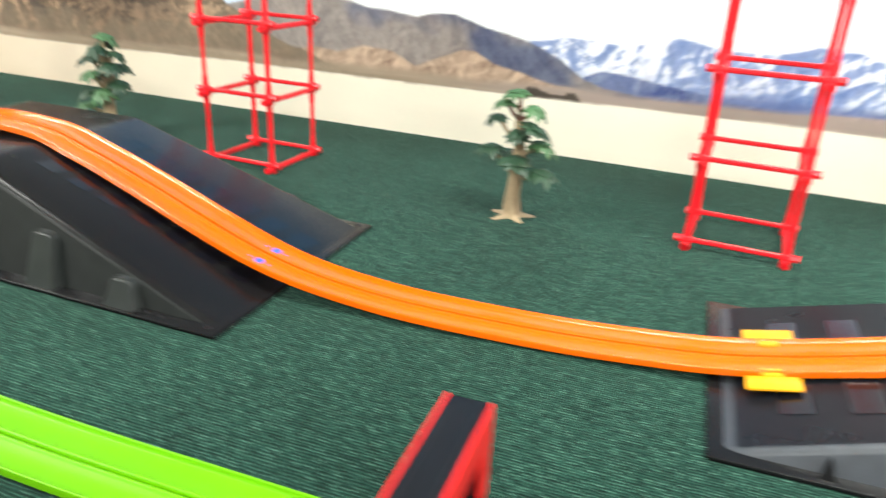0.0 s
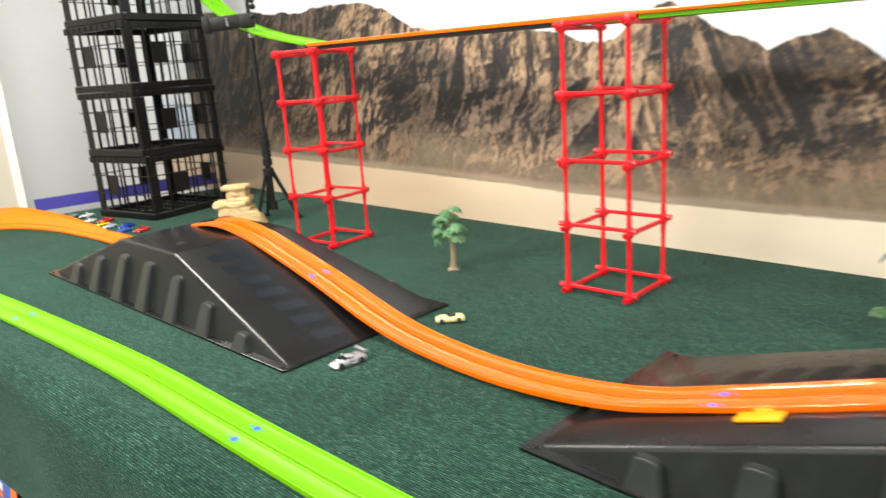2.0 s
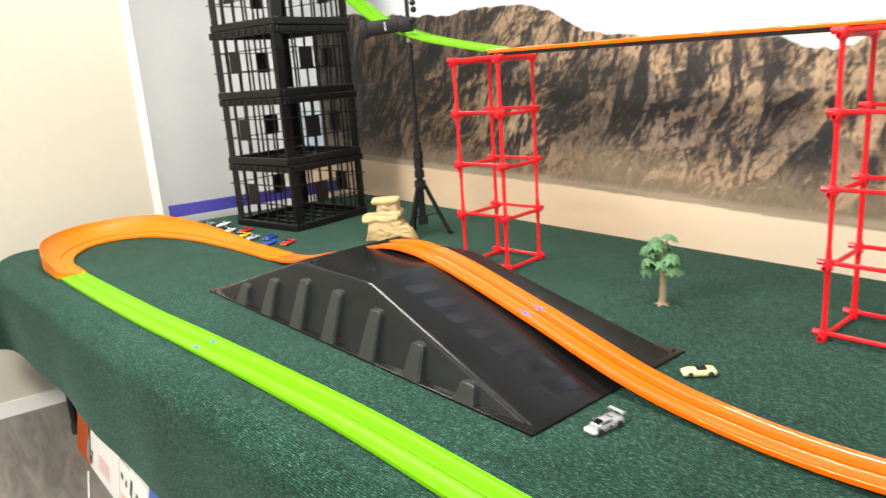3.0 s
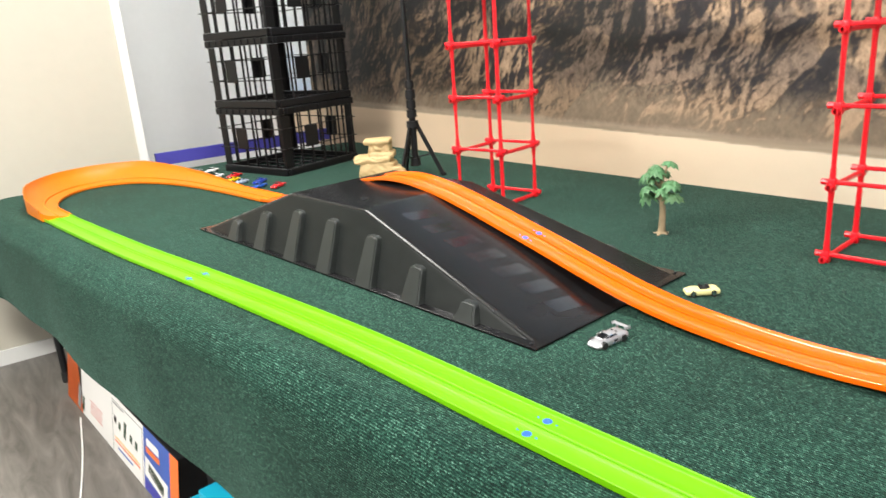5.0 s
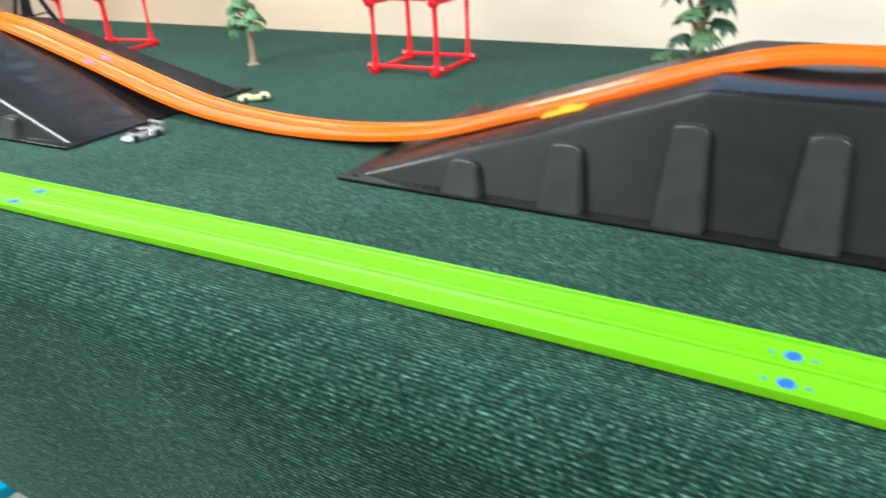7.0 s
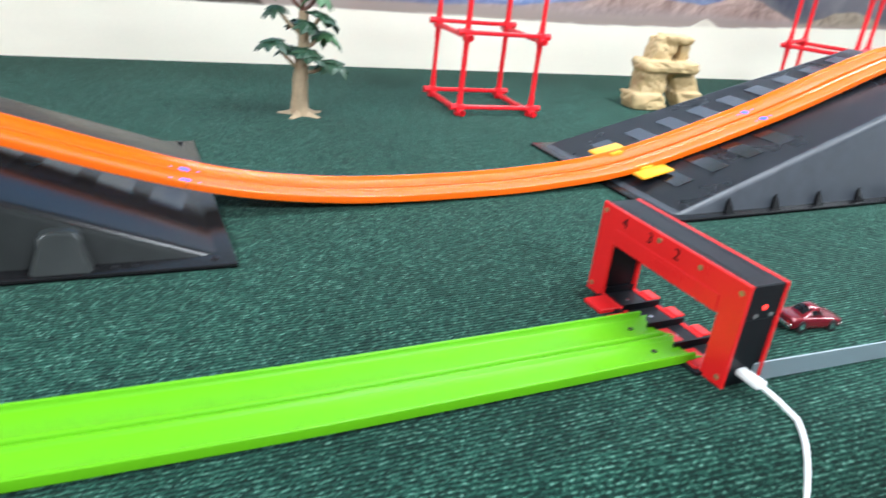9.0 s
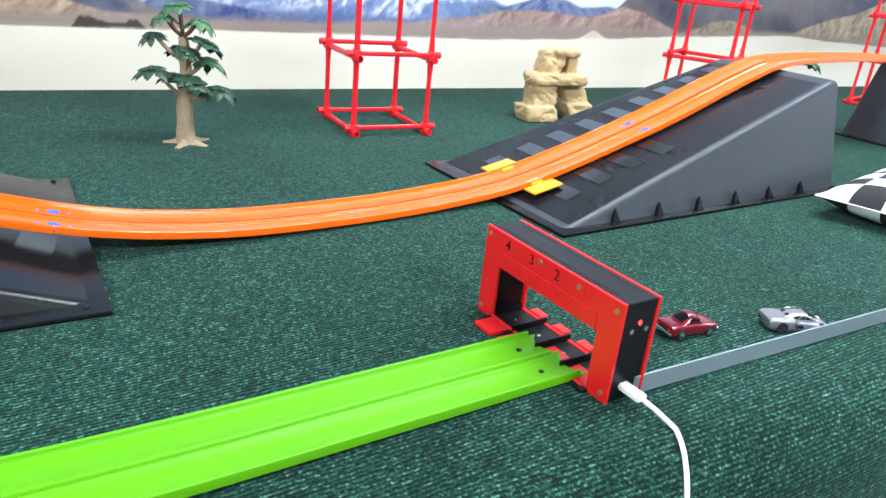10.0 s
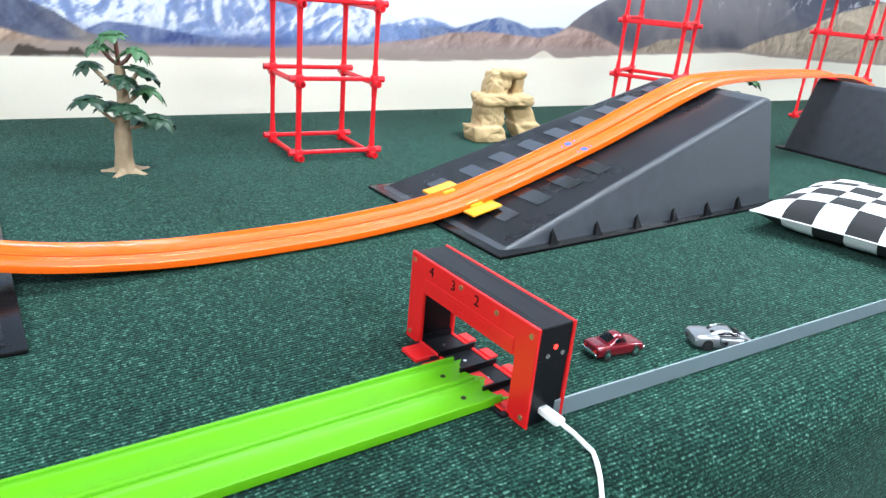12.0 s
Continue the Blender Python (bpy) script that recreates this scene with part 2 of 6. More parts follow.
M_CARD_BLUE = plain("blue_printed_card", (0.045, 0.10, 0.38), 0.4, vary=0.2, scale=15)
M_CARD_ORANGE = plain("orange_printed_card", (0.80, 0.16, 0.03), 0.4, vary=0.15, scale=15)
M_CARD_GREY = plain("grey_print", (0.25, 0.25, 0.25), 0.5)
M_TEAL = plain("turquoise_plastic", (0.006, 0.30, 0.44), 0.3, vary=0.08, scale=30)
M_LED = glow("red_led", (1.0, 0.03, 0.02), 4.0)
M_PANEL = glow("light_panel_diffuser", (1.0, 0.97, 0.93), 3.0)


def paint(name, colour, metal=0.0, rough=0.22):
    return plain(name, colour, rough, metal=metal, vary=0.06, scale=300, bump=0.0, coat=0.6)


# ---- mesh helpers ----
def thing(name, label, category, group="", kind="", at=None):
    ob = new(name)
    ob.empty_display_size = 0.02
    if at is not None:
        ob.matrix_world = at
    return tagged(ob, label, category, group, kind)


def mesh_of(name, bm, material, smooth=True, angle=35):
    me = bpy.data.meshes.new(name)
    bmesh.ops.recalc_face_normals(bm, faces=bm.faces)
    bm.to_mesh(me)
    bm.free()
    me.materials.append(material)
    if smooth:
        for p in me.polygons:
            p.use_smooth = True
        me.set_sharp_from_angle(angle=radians(angle))
    return me


def part(name, bm, material, parent, label="", at=None, smooth=True, angle=35):
    me = mesh_of(name, bm, material, smooth, angle) if isinstance(bm, bmesh.types.BMesh) else bm
    ob = new(name, me)
    ob.parent = parent
    if at is not None:
        ob.matrix_basis = at
    if label:
        tagged(ob, label)
    return ob


def setting(name, bm, material, label, category, smooth=False):
    return tagged(new(name, mesh_of(name, bm, material, smooth)), label, category, kind="structure")


def box(bm, x0, x1, y0, y1, z0, z1, bevel=0.0, seg=2, m=None):
    made = bmesh.ops.create_cube(bm, size=1.0)["verts"]
    bmesh.ops.scale(bm, vec=(x1 - x0, y1 - y0, z1 - z0), verts=made)
    bmesh.ops.translate(bm, vec=((x0 + x1) / 2, (y0 + y1) / 2, (z0 + z1) / 2), verts=made)
    if bevel:
        edges = list({e for v in made for e in v.link_edges})
        got = bmesh.ops.bevel(bm, geom=edges, offset=bevel, segments=seg, affect="EDGES", profile=0.5)
        made = list({v for f in got["faces"] for v in f.verts} | {v for v in made if v.is_valid})
    if m is not None:
        bmesh.ops.transform(bm, matrix=m, verts=made)
    return made


def rod(bm, a, b, r0, r1=None, seg=12):
    a, b = Vector(a), Vector(b)
    d = b - a
    m = Matrix.Translation((a + b) / 2) @ d.to_track_quat("Z", "Y").to_matrix().to_4x4()
    return bmesh.ops.create_cone(bm, cap_ends=True, segments=seg, radius1=r0, radius2=r0 if r1 is None else r1, depth=d.length, matrix=m)["verts"]


def smooth_path(points, step):
    """Catmull-Rom through the points, at about even steps."""
    p = [Vector(q) for q in points]
    p = [p[0] * 2 - p[1]] + p + [p[-1] * 2 - p[-2]]
    out = []
    for i in range(1, len(p) - 2):
        n = max(int((p[i + 1] - p[i]).length / step), 1)
        for k in range(n):
            t = k / n
            a, b, c, d = p[i - 1], p[i], p[i + 1], p[i + 2]
            out.append(0.5 * (2 * b + (c - a) * t + (2 * a - 5 * b + 4 * c - d) * t * t + (3 * b - a - 3 * c + d) * t ** 3))
    out.append(p[-2])
    return out


def frames_along(path):
    """At each point of a path: place, side (to the left) and up."""
    out = []
    for i, q in enumerate(path):
        d = (path[min(i + 1, len(path) - 1)] - path[max(i - 1, 0)]).normalized()
        s = Vector((0, 0, 1)).cross(d).normalized()
        out.append((q, s, d.cross(s)))
    return out


def sweep(bm, path, profile, close=True):
    """Sweeps a closed profile (side, up) along the path. The profile may be a function of the place along it, 0 to 1."""
    rings = []
    fr = frames_along(path)
    for i, (q, s, u) in enumerate(fr):
        prof = profile(i / (len(fr) - 1)) if callable(profile) else profile
        rings.append([bm.verts.new(q + s * a + u * b) for a, b in prof])
    n = len(rings[0])
    for r0, r1 in zip(rings, rings[1:]):
        for k in range(n if close else n - 1):
            bm.faces.new((r0[k], r0[(k + 1) % n], r1[(k + 1) % n], r1[k]))
    if close:
        bm.faces.new(rings[0][::-1])
        bm.faces.new(rings[-1])


def tube(bm, path, radius, seg=8):
    sweep(bm, path, [(radius * math.cos(2 * math.pi * k / seg), radius * math.sin(2 * math.pi * k / seg)) for k in range(seg)])


def letters(text, size, material, parent, at, name="lettering", depth=0.0006):
    cu = bpy.data.curves.new(name, "FONT")
    cu.body, cu.size, cu.extrude, cu.align_x, cu.align_y = text, size, depth, "CENTER", "CENTER"
    tmp = new(name, cu)
    me = bpy.data.meshes.new_from_object(tmp.evaluated_get(bpy.context.evaluated_depsgraph_get()))
    bpy.data.objects.remove(tmp)
    me.materials.clear()
    me.materials.append(material)
    ob = new(name, me)
    ob.parent, ob.matrix_basis = parent, at
    return ob


# ---- the room ----
def slab(name, bounds, material, label, category):
    bm = bmesh.new()
    box(bm, *bounds)
    return setting(name, bm, material, label, category)


slab("floor", (LEFT_X - 0.15, RIGHT_X + 0.15, FRONT_Y - 0.15, WALL_Y + 0.15, FLOOR_Z - 0.1, FLOOR_Z), M_FLOOR, "grey-brown wood-look vinyl floor", "floor")
slab("ceiling", (LEFT_X - 0.15, RIGHT_X + 0.15, FRONT_Y - 0.15, WALL_Y + 0.15, CEIL_Z, CEIL_Z + 0.1), M_CEIL, "plain white ceiling with square light panels", "ceiling")
def wall_y(x):
    return 1.16 + WALL_TURN * x


slab("wall_back", (-3.3, 7.6, 0.0, 0.15, FLOOR_Z, CEIL_Z), M_WALL_WHITE, "white wall that carries a desert mural", "wall").matrix_world = pose(0, 1.16, 0, 0, 0, math.degrees(math.atan(WALL_TURN)))
slab("wall_right", (RIGHT_X, RIGHT_X + 0.15, FRONT_Y, WALL_Y, FLOOR_Z, CEIL_Z), M_WALL_WHITE, "plain white wall", "wall")
# unseen front wall, kept grey so ramp flanks reflect less light
slab("wall_front", (LEFT_X, RIGHT_X, FRONT_Y - 0.15, FRONT_Y, FLOOR_Z, CEIL_Z), M_WALL_GREY, "unseen closing wall across the aisle, grey to dim reflections", "wall")
slab("wall_left", (LEFT_X - 0.15, LEFT_X, FRONT_Y, WALL_Y, FLOOR_Z, CEIL_Z), M_WALL_WHITE, "white side wall beside the mural", "wall")
slab("wall_nib", (LEFT_X, NIB_X, FRONT_Y, -0.05, FLOOR_Z, CEIL_Z), M_WALL_CREAM, "smooth cream-painted wall beside the table", "wall")
slab("trim", (NIB_X - 0.03, NIB_X + 0.012, -0.05, -0.012, FLOOR_Z, CEIL_Z), M_TRIM, "narrow white upright wall trim", "trim")
slab("baseboard", (NIB_X, NIB_X + 0.012, FRONT_Y, -0.052, FLOOR_Z, FLOOR_Z + 0.07), M_TRIM, "white baseboard along the cream wall", "baseboard")

for px, py, sx, sy, watts in PANELS:
    fixture = thing("ceiling_light", "flat rectangular white ceiling light panel", "lamp", "ceiling lights", at=pose(px, py, CEIL_Z))
    bm = bmesh.new()
    box(bm, -sx / 2 - 0.03, sx / 2 + 0.03, -sy / 2 - 0.03, sy / 2 + 0.03, -0.02, -0.004, 0.003)
    part("frame", bm, M_TRIM, fixture)
    bm = bmesh.new()
    box(bm, -sx / 2, sx / 2, -sy / 2, sy / 2, -0.026, -0.021)
    part("diffuser", bm, M_PANEL, fixture, "glowing white diffuser")


# ---- the mural: a desert photograph printed on vinyl ----
def lattice(ix, iy, seed):
    h = np.sin(ix * 127.1 + iy * 311.7 + seed * 74.7) * 43758.5453
    return h - np.floor(h)


def vnoise(x, y, seed):
    ix, iy = np.floor(x), np.floor(y)
    fx, fy = x - ix, y - iy
    fx, fy = fx * fx * (3 - 2 * fx), fy * fy * (3 - 2 * fy)
    a, b = lattice(ix, iy, seed), lattice(ix + 1, iy, seed)
    c, d = lattice(ix, iy + 1, seed), lattice(ix + 1, iy + 1, seed)
    return (a + (b - a) * fx) * (1 - fy) + (c + (d - c) * fx) * fy


def fbm(x, y, seed, octaves=5, gain=0.5, ridged=False):
    total, amp, norm = 0.0, 1.0, 0.0
    for k in range(octaves):
        n = vnoise(x, y, seed + 13 * k)
        if ridged:
            n = 1 - np.abs(2 * n - 1)
        total, norm = total + amp * n, norm + amp
        x, y, amp = x * 2.03 + 5.2, y * 2.03 + 1.7, amp * gain
    return total / norm


def lerp(a, b, t):
    return np.asarray(a) + (np.asarray(b) - np.asarray(a)) * t[..., None]


def step01(a, b, v):
    t = np.clip((v - a) / (b - a), 0, 1)
    return t * t * (3 - 2 * t)


RIDGE_BROWN = [(-3.2, 1.02), (-2.6, 0.985), (-1.81, 0.90), (-1.3, 0.893), (-1.14, 0.88), (-1.02, 0.862), (-0.83, 0.815), (-0.69, 0.74), (-0.52, 0.717), (-0.3, 0.70), (-0.04, 0.69), (0.11, 0.655),
               (0.2, 0.615), (0.27, 0.61), (0.36, 0.65), (0.46, 0.695), (0.53, 0.708), (0.62, 0.655), (0.71, 0.60), (0.815, 0.56), (0.895, 0.60), (0.97, 0.597), (1.03, 0.57), (1.10, 0.515),
               (1.18, 0.435), (1.30, 0.350), (1.38, 0.303), (1.48, 0.252), (1.59, 0.21), (1.70, 0.165), (2.4, 0.12)]
RIDGE_DARK = [(1.2, 0.27), (1.38, 0.306), (1.48, 0.332), (1.61, 0.346), (1.71, 0.361), (1.83, 0.338), (1.91, 0.332), (1.98, 0.320), (2.02, 0.332), (2.09, 0.338), (2.18, 0.312), (2.23, 0.302), (2.29, 0.284), (2.34, 0.264),
              (2.38, 0.244), (2.44, 0.207), (2.49, 0.191), (2.60, 0.18)]
RIDGE_SNOW = [(2.1, 0.26), (2.29, 0.288), (2.38, 0.30), (2.46, 0.301), (2.53, 0.292), (2.58, 0.309), (2.64, 0.327), (2.69, 0.319), (2.76, 0.302), (2.83, 0.305), (2.92, 0.33), (3.0, 0.322), (3.06, 0.30), (3.13, 0.282),
              (3.18, 0.288), (3.24, 0.276), (3.31, 0.279), (3.39, 0.255), (3.5, 0.24)]
RIDGE_NEAR_BLUE = [(2.36, 0.18), (2.44, 0.215), (2.48, 0.231), (2.53, 0.228), (2.62, 0.216), (2.69, 0.206), (2.75, 0.194), (2.83, 0.191), (3.0, 0.186), (3.2, 0.18)]
RIDGE_LOW = [(3.28, 0.25), (3.35, 0.262), (3.38, 0.256), (3.42, 0.265), (3.49, 0.285), (3.54, 0.292), (3.61, 0.279), (3.65, 0.268), (3.75, 0.274), (3.9, 0.25)]
RIDGE_RIGHT = [(3.74, 0.24), (3.80, 0.283), (3.84, 0.313), (3.90, 0.35), (3.93, 0.366), (4.05, 0.42), (4.3, 0.47), (4.6, 0.44), (4.9, 0.47), (5.3, 0.45), (6.2, 0.46)]
RIDGE_TAN = [(1.55, 0.19), (1.66, 0.215), (1.74, 0.210), (1.82, 0.236), (1.91, 0.228), (1.98, 0.198), (2.04, 0.223), (2.11, 0.249), (2.15, 0.249), (2.2, 0.226), (2.28, 0.211), (2.36, 0.19), (2.5, 0.17), (2.9, 0.186),
             (3.03, 0.196), (3.11, 0.203), (3.21, 0.215), (3.31, 0.226), (3.38, 0.241), (3.48, 0.249), (3.57, 0.248), (3.68, 0.239), (3.75, 0.255), (3.80, 0.276), (3.9, 0.262), (4.05, 0.21)]
RIDGE_MOUND = [(4.0, 0.19), (4.15, 0.231), (4.19, 0.255), (4.27, 0.262), (4.36, 0.241), (4.43, 0.215), (4.5, 0.2)]
RIDGE_FOOT = [(4.5, 0.21), (4.6, 0.23), (4.65, 0.252), (4.8, 0.294), (4.95, 0.325), (5.07, 0.369), (5.23, 0.414), (5.4, 0.445), (5.8, 0.47), (6.2, 0.45)]


def ridge(points, x, rough, seed):
    xs, zs = zip(*points)
    base = np.interp(x, xs, zs, left=-1, right=-1)
    return base + rough * (fbm(x * 9, x * 0 + seed, seed, 5, 0.6) - 0.5)


def relief(x, z, seed, fx, fz, lean, fall=0.45, gain=0.53):
    """Light and shade of gullied slopes, as the photograph holds them: sunlit from the upper left."""
    u = x + lean * z + 0.40 * (fbm(x * 1.9, z * 1.9, seed + 3, 4) - 0.5) + 1.5 / fx * (fbm(x * fx * 0.55, z * fx * 0.55, seed + 8, 3) - 0.5)
    v = z + 0.34 * (fbm(x * 1.9 + 7, z * 1.9, seed + 5, 4) - 0.5) + 1.5 / fx * (fbm(x * fx * 0.55 + 9, z * fx * 0.55, seed + 6, 3) - 0.5)
    h = fbm(u * fx, v * fz, seed, 6, gain, True)
    s = np.gradient(h, axis=1) - fall * np.gradient(h, axis=0)
    return np.clip(0.5 + 0.38 * s / s.std(), 0, 1)


def mural_colours(x, z):
    # sky
    wisp = fbm(x * 1.1 + 0.6, z * 7.0, 41, 5, 0.55)
    clear = step01(1.02, 1.16, x + 0.05 * (wisp - 0.5)) * step01(0.440, 0.480, z + 0.05 * (wisp - 0.5)) * step01(3.3, 2.3, x)
    cloud = np.clip(1 - clear + 0.25 * step01(0.46, 0.62, wisp) + 0.75 * np.exp(-((z - 0.635) / 0.014) ** 2) * step01(0.35, 0.55, fbm(x * 1.6, z * 3, 43, 3)), 0, 1)
    cloud = np.minimum(cloud, 0.62 + 0.38 * step01(0.36, 0.58, fbm(x * 0.9 + 2, z * 3.6, 47, 5, 0.55)))
    sky = lerp((0.10, 0.34, 0.70), (0.86, 0.89, 0.92), cloud)
    sky = lerp(sky, (0.36, 0.42, 0.50), 0.55 * clear * np.exp(-((z - 0.492) / 0.022) ** 2))
    sky = lerp(sky, (0.55, 0.60, 0.67), 0.45 * step01(0.5, 0.72, fbm(x * 0.9 + 4, z * 6, 57, 4)))
    # unseen upper sky, deepened to control what the glossy ramps reflect
    sky = lerp(sky, (0.20, 0.30, 0.48), 0.7 * step01(1.0, 1.5, z))
    col = sky

    def lay(col, rid, body, soft=0.003):
        m = step01(-soft, soft, rid - z)
        return col * (1 - m[..., None]) + body * m[..., None]

    # snowy blue range
    sh = relief(x, z, 7, 6.0, 7.0, 0.8, 0.5, 0.50)
    big = relief(x, z, 107, 2.6, 3.2, 0.5, 0.5, 0.40)
    tone = 0.35 * sh + 0.65 * big
    body = lerp((0.13, 0.20, 0.42), (0.38, 0.45, 0.66), tone)
    body = lerp(body, (0.78, 0.80, 0.87), 0.85 * step01(0.44, 0.70, tone) * step01(0.205, 0.262, z + 0.03 * fbm(x * 8, z * 8, 3)))
    body = lerp(body, (0.080, 0.115, 0.28), 0.75 * step01(0.218, 0.198, z + 0.02 * (fbm(x * 6, z * 9, 61, 4) - 0.5)))
    col = lay(col, ridge(RIDGE_SNOW, x, 0.018, 17), body)
    body = lerp((0.045, 0.070, 0.21), (0.20, 0.24, 0.38), relief(x, z, 35, 6.5, 7.0, 0.7, 0.5, 0.45))
    col = lay(col, ridge(RIDGE_NEAR_BLUE, x, 0.010, 27), body)
    body = lerp((0.07, 0.11, 0.27), (0.24, 0.29, 0.42), relief(x, z, 45, 7.0, 8.0, 0.8, 0.5, 0.48))
    col = lay(col, ridge(RIDGE_LOW, x, 0.010, 33), body)
    # the grey mountain at the end
    sh = relief(x, z, 29, 2.6, 2.6, 0.9, 0.5, 0.42)
    fine = relief(x, z, 129, 9.0, 8.0, 0.9, 0.5, 0.50)
    bulk = step01(0.40, 0.58, fbm((x + 0.9 * z) * 2.4, z * 2.6, 137, 4, 0.5) + 0.10 * step01(4.15, 3.85, x))
    body = lerp((0.040, 0.046, 0.080), (0.205, 0.190, 0.200), np.clip(0.62 * bulk + 0.26 * (sh - 0.2) + 0.12 * fine, 0, 1))
    body = lerp(body, (0.66, 0.66, 0.70), 0.7 * step01(0.36, 0.42, z) * step01(0.6, 0.85, 0.5 * fine + 0.5 * sh))
    body = lerp(body, (0.185, 0.165, 0.155), 0.7 * step01(0.26, 0.20, z))
    col = lay(col, ridge(RIDGE_RIGHT, x, 0.022, 19), body)
    # dark far hills, grey where the sun falls
    sh = relief(x, z, 11, 4.6, 4.4, 0.9, 0.45, 0.42)
    fine = relief(x, z, 111, 13.0, 12.0, 0.8, 0.5, 0.5)
    shade = step01(0.44, 0.58, fbm(x * 3.0 + 1.2 * z, z * 5.0, 121, 4) + 0.16 * step01(1.95, 2.2, x))
    body = lerp((0.19, 0.165, 0.165), (0.34, 0.295, 0.265), 0.55 * sh + 0.45 * fine)
    body = lerp(body, lerp((0.035, 0.050, 0.115), (0.11, 0.13, 0.21), 0.5 * sh + 0.5 * fine), 0.92 * shade)
    col = lay(col, ridge(RIDGE_DARK, x, 0.014, 23), body)
    # tan foothills
    sh = relief(x, z, 31, 6.5, 7.0, -0.6, 0.45, 0.46)
    fine = relief(x, z, 131, 20.0, 22.0, 0.7, 0.5, 0.5)
    body = lerp((0.25, 0.165, 0.12), (0.60, 0.44, 0.32), 0.6 * sh + 0.4 * fine)
    body = lerp(body, body * np.array((0.88, 0.86, 1.02)), step01(2.6, 3.1, x))
    body = lerp(body, (0.36, 0.29, 0.285), 0.75 * step01(2.8, 3.1, x) * step01(0.245, 0.20, z + 0.02 * fbm(x * 5, z * 5, 8)))
    col = lay(col, ridge(RIDGE_TAN, x, 0.012, 37), body, 0.004)
    sandy = lerp((0.24, 0.185, 0.135), (0.62, 0.50, 0.37), 0.6 * relief(x, z, 141, 5.0, 4.0, 0.8, 0.5, 0.48) + 0.4 * fine)
    col = lay(col, ridge(RIDGE_MOUND, x, 0.010, 47), sandy * 0.78, 0.004)
    col = lay(col, ridge(RIDGE_FOOT, x, 0.016, 53), sandy, 0.004)
    # the great brown mountain: lit buttresses, dark gullies, then fans of scree
    lean = np.interp(x, [-1.5, -0.6, 0.1, 0.5, 0.9, 1.4], [-0.4, -0.2, 0.3, 0.5, 0.8, 1.0])
    facet = relief(x, z, 105, 2.3, 2.2, lean, 0.75, 0.48)
    sh = relief(x, z, 5, 6.0, 5.8, lean, 0.95, 0.52)
    fine = relief(x, z, 67, 17.0, 16.0, lean, 0.95, 0.56)
    crag = fbm(x * 8 + 2 * z, z * 9, 73, 6, 0.66)
    tone = np.clip(0.52 * facet + 0.34 * sh + 0.10 * fine + 0.36 * (crag - 0.5) + 0.01, 0, 1)
    body = lerp((0.024, 0.020, 0.022), (0.120, 0.081, 0.052), step01(0.34, 0.47, tone))
    body = lerp(body, (0.365, 0.248, 0.160), step01(0.48, 0.69, tone))
    body = body * (0.66 + 0.44 * step01(0.40, 0.62, fbm(x * 1.7 + 0.7 * z, z * 2.2, 71, 4, 0.55)))[..., None]
    cold = step01(0.52, 0.58, fbm(x * 2.6 + 1.9 * z, z * 2.6, 117, 6, 0.58)) * step01(0.20, 0.36, z)
    body = lerp(body, body * np.array((0.34, 0.37, 0.46)), 0.80 * cold)
    body = lerp(body, body * 0.60, step01(-0.5, -1.5, x))
    # scree fans: thin streaks that lean one way, then the other
    slant = 3.0 * (fbm(x * 2.1 + 5, x * 0, 151, 2) - 0.5) + 0.7
    streak = fbm((x + slant * (z - 0.2)) * 30, (z - 0.3 * x) * 1.4, 83, 4, 0.6)
    talus = lerp((0.150, 0.112, 0.078), (0.275, 0.206, 0.142), np.clip(0.16 * fine + 0.14 * sh + 0.70 * (streak - 0.05), 0, 1))
    foot = 0.232 + 0.17 * (fbm(x * 3.2 + 1, x * 0, 91, 4) - 0.5) - 0.02 * step01(0.6, -1.0, x) + 0.05 * step01(0.7, 1.1, x)
    body = lerp(body, talus, 0.95 * step01(0.045, -0.055, z - foot + 0.12 * (facet - 0.5) + 0.05 * (sh - 0.5)))
    col = lay(col, ridge(RIDGE_BROWN, x, 0.044, 2), body)
    # plain at its foot, then the pale salt flat
    salt_top = np.interp(x, [-2.5, -0.88, -0.14, 0.1, 0.5, 0.9, 1.4, 1.9, 2.4, 2.9, 3.36, 3.8, 4.03, 4.57, 4.73, 5.26, 6.2],
                         [0.135, 0.133, 0.127, 0.120, 0.119, 0.128, 0.143, 0.149, 0.154, 0.160, 0.163, 0.183, 0.198, 0.222, 0.213, 0.198, 0.19])
    m = step01(0.012, -0.012, z - salt_top - 0.022 - 0.014 * fbm(x * 7, x * 0, 15, 3) + 0.02 * step01(3.6, 4.2, x))
    flat_col = lerp((0.25, 0.19, 0.135), (0.42, 0.33, 0.24), fbm(x * 5, z * 90, 16, 4))
    flat_col = lerp(flat_col, (0.36, 0.285, 0.265), step01(1.9, 2.5, x) * 0.75)
    col = col * (1 - m[..., None]) + flat_col * m[..., None]
    salt_top = salt_top + 0.004 * (fbm(x * 30, x * 0, 77, 3) - 0.5) + 0.024 * np.exp(-((x - 3.71) / 0.035) ** 2)
    m = step01(0.0025, -0.0025, z - salt_top)
    salt = lerp((0.70, 0.525, 0.365), (0.945, 0.88, 0.735), step01(-1.2, 2.4, x))
    salt = salt * (0.94 + 0.11 * fbm(x * 3, z * 9, 99, 4))[..., None]
    salt = lerp(salt, (0.60, 0.52, 0.42), 0.6 * step01(-0.004, 0.006, z - salt_top + 0.022 * np.exp(-((x - 3.71) / 0.035) ** 2)) * np.exp(-((x - 3.71) / 0.05) ** 2))
    col = col * (1 - m[..., None]) + salt * m[..., None]
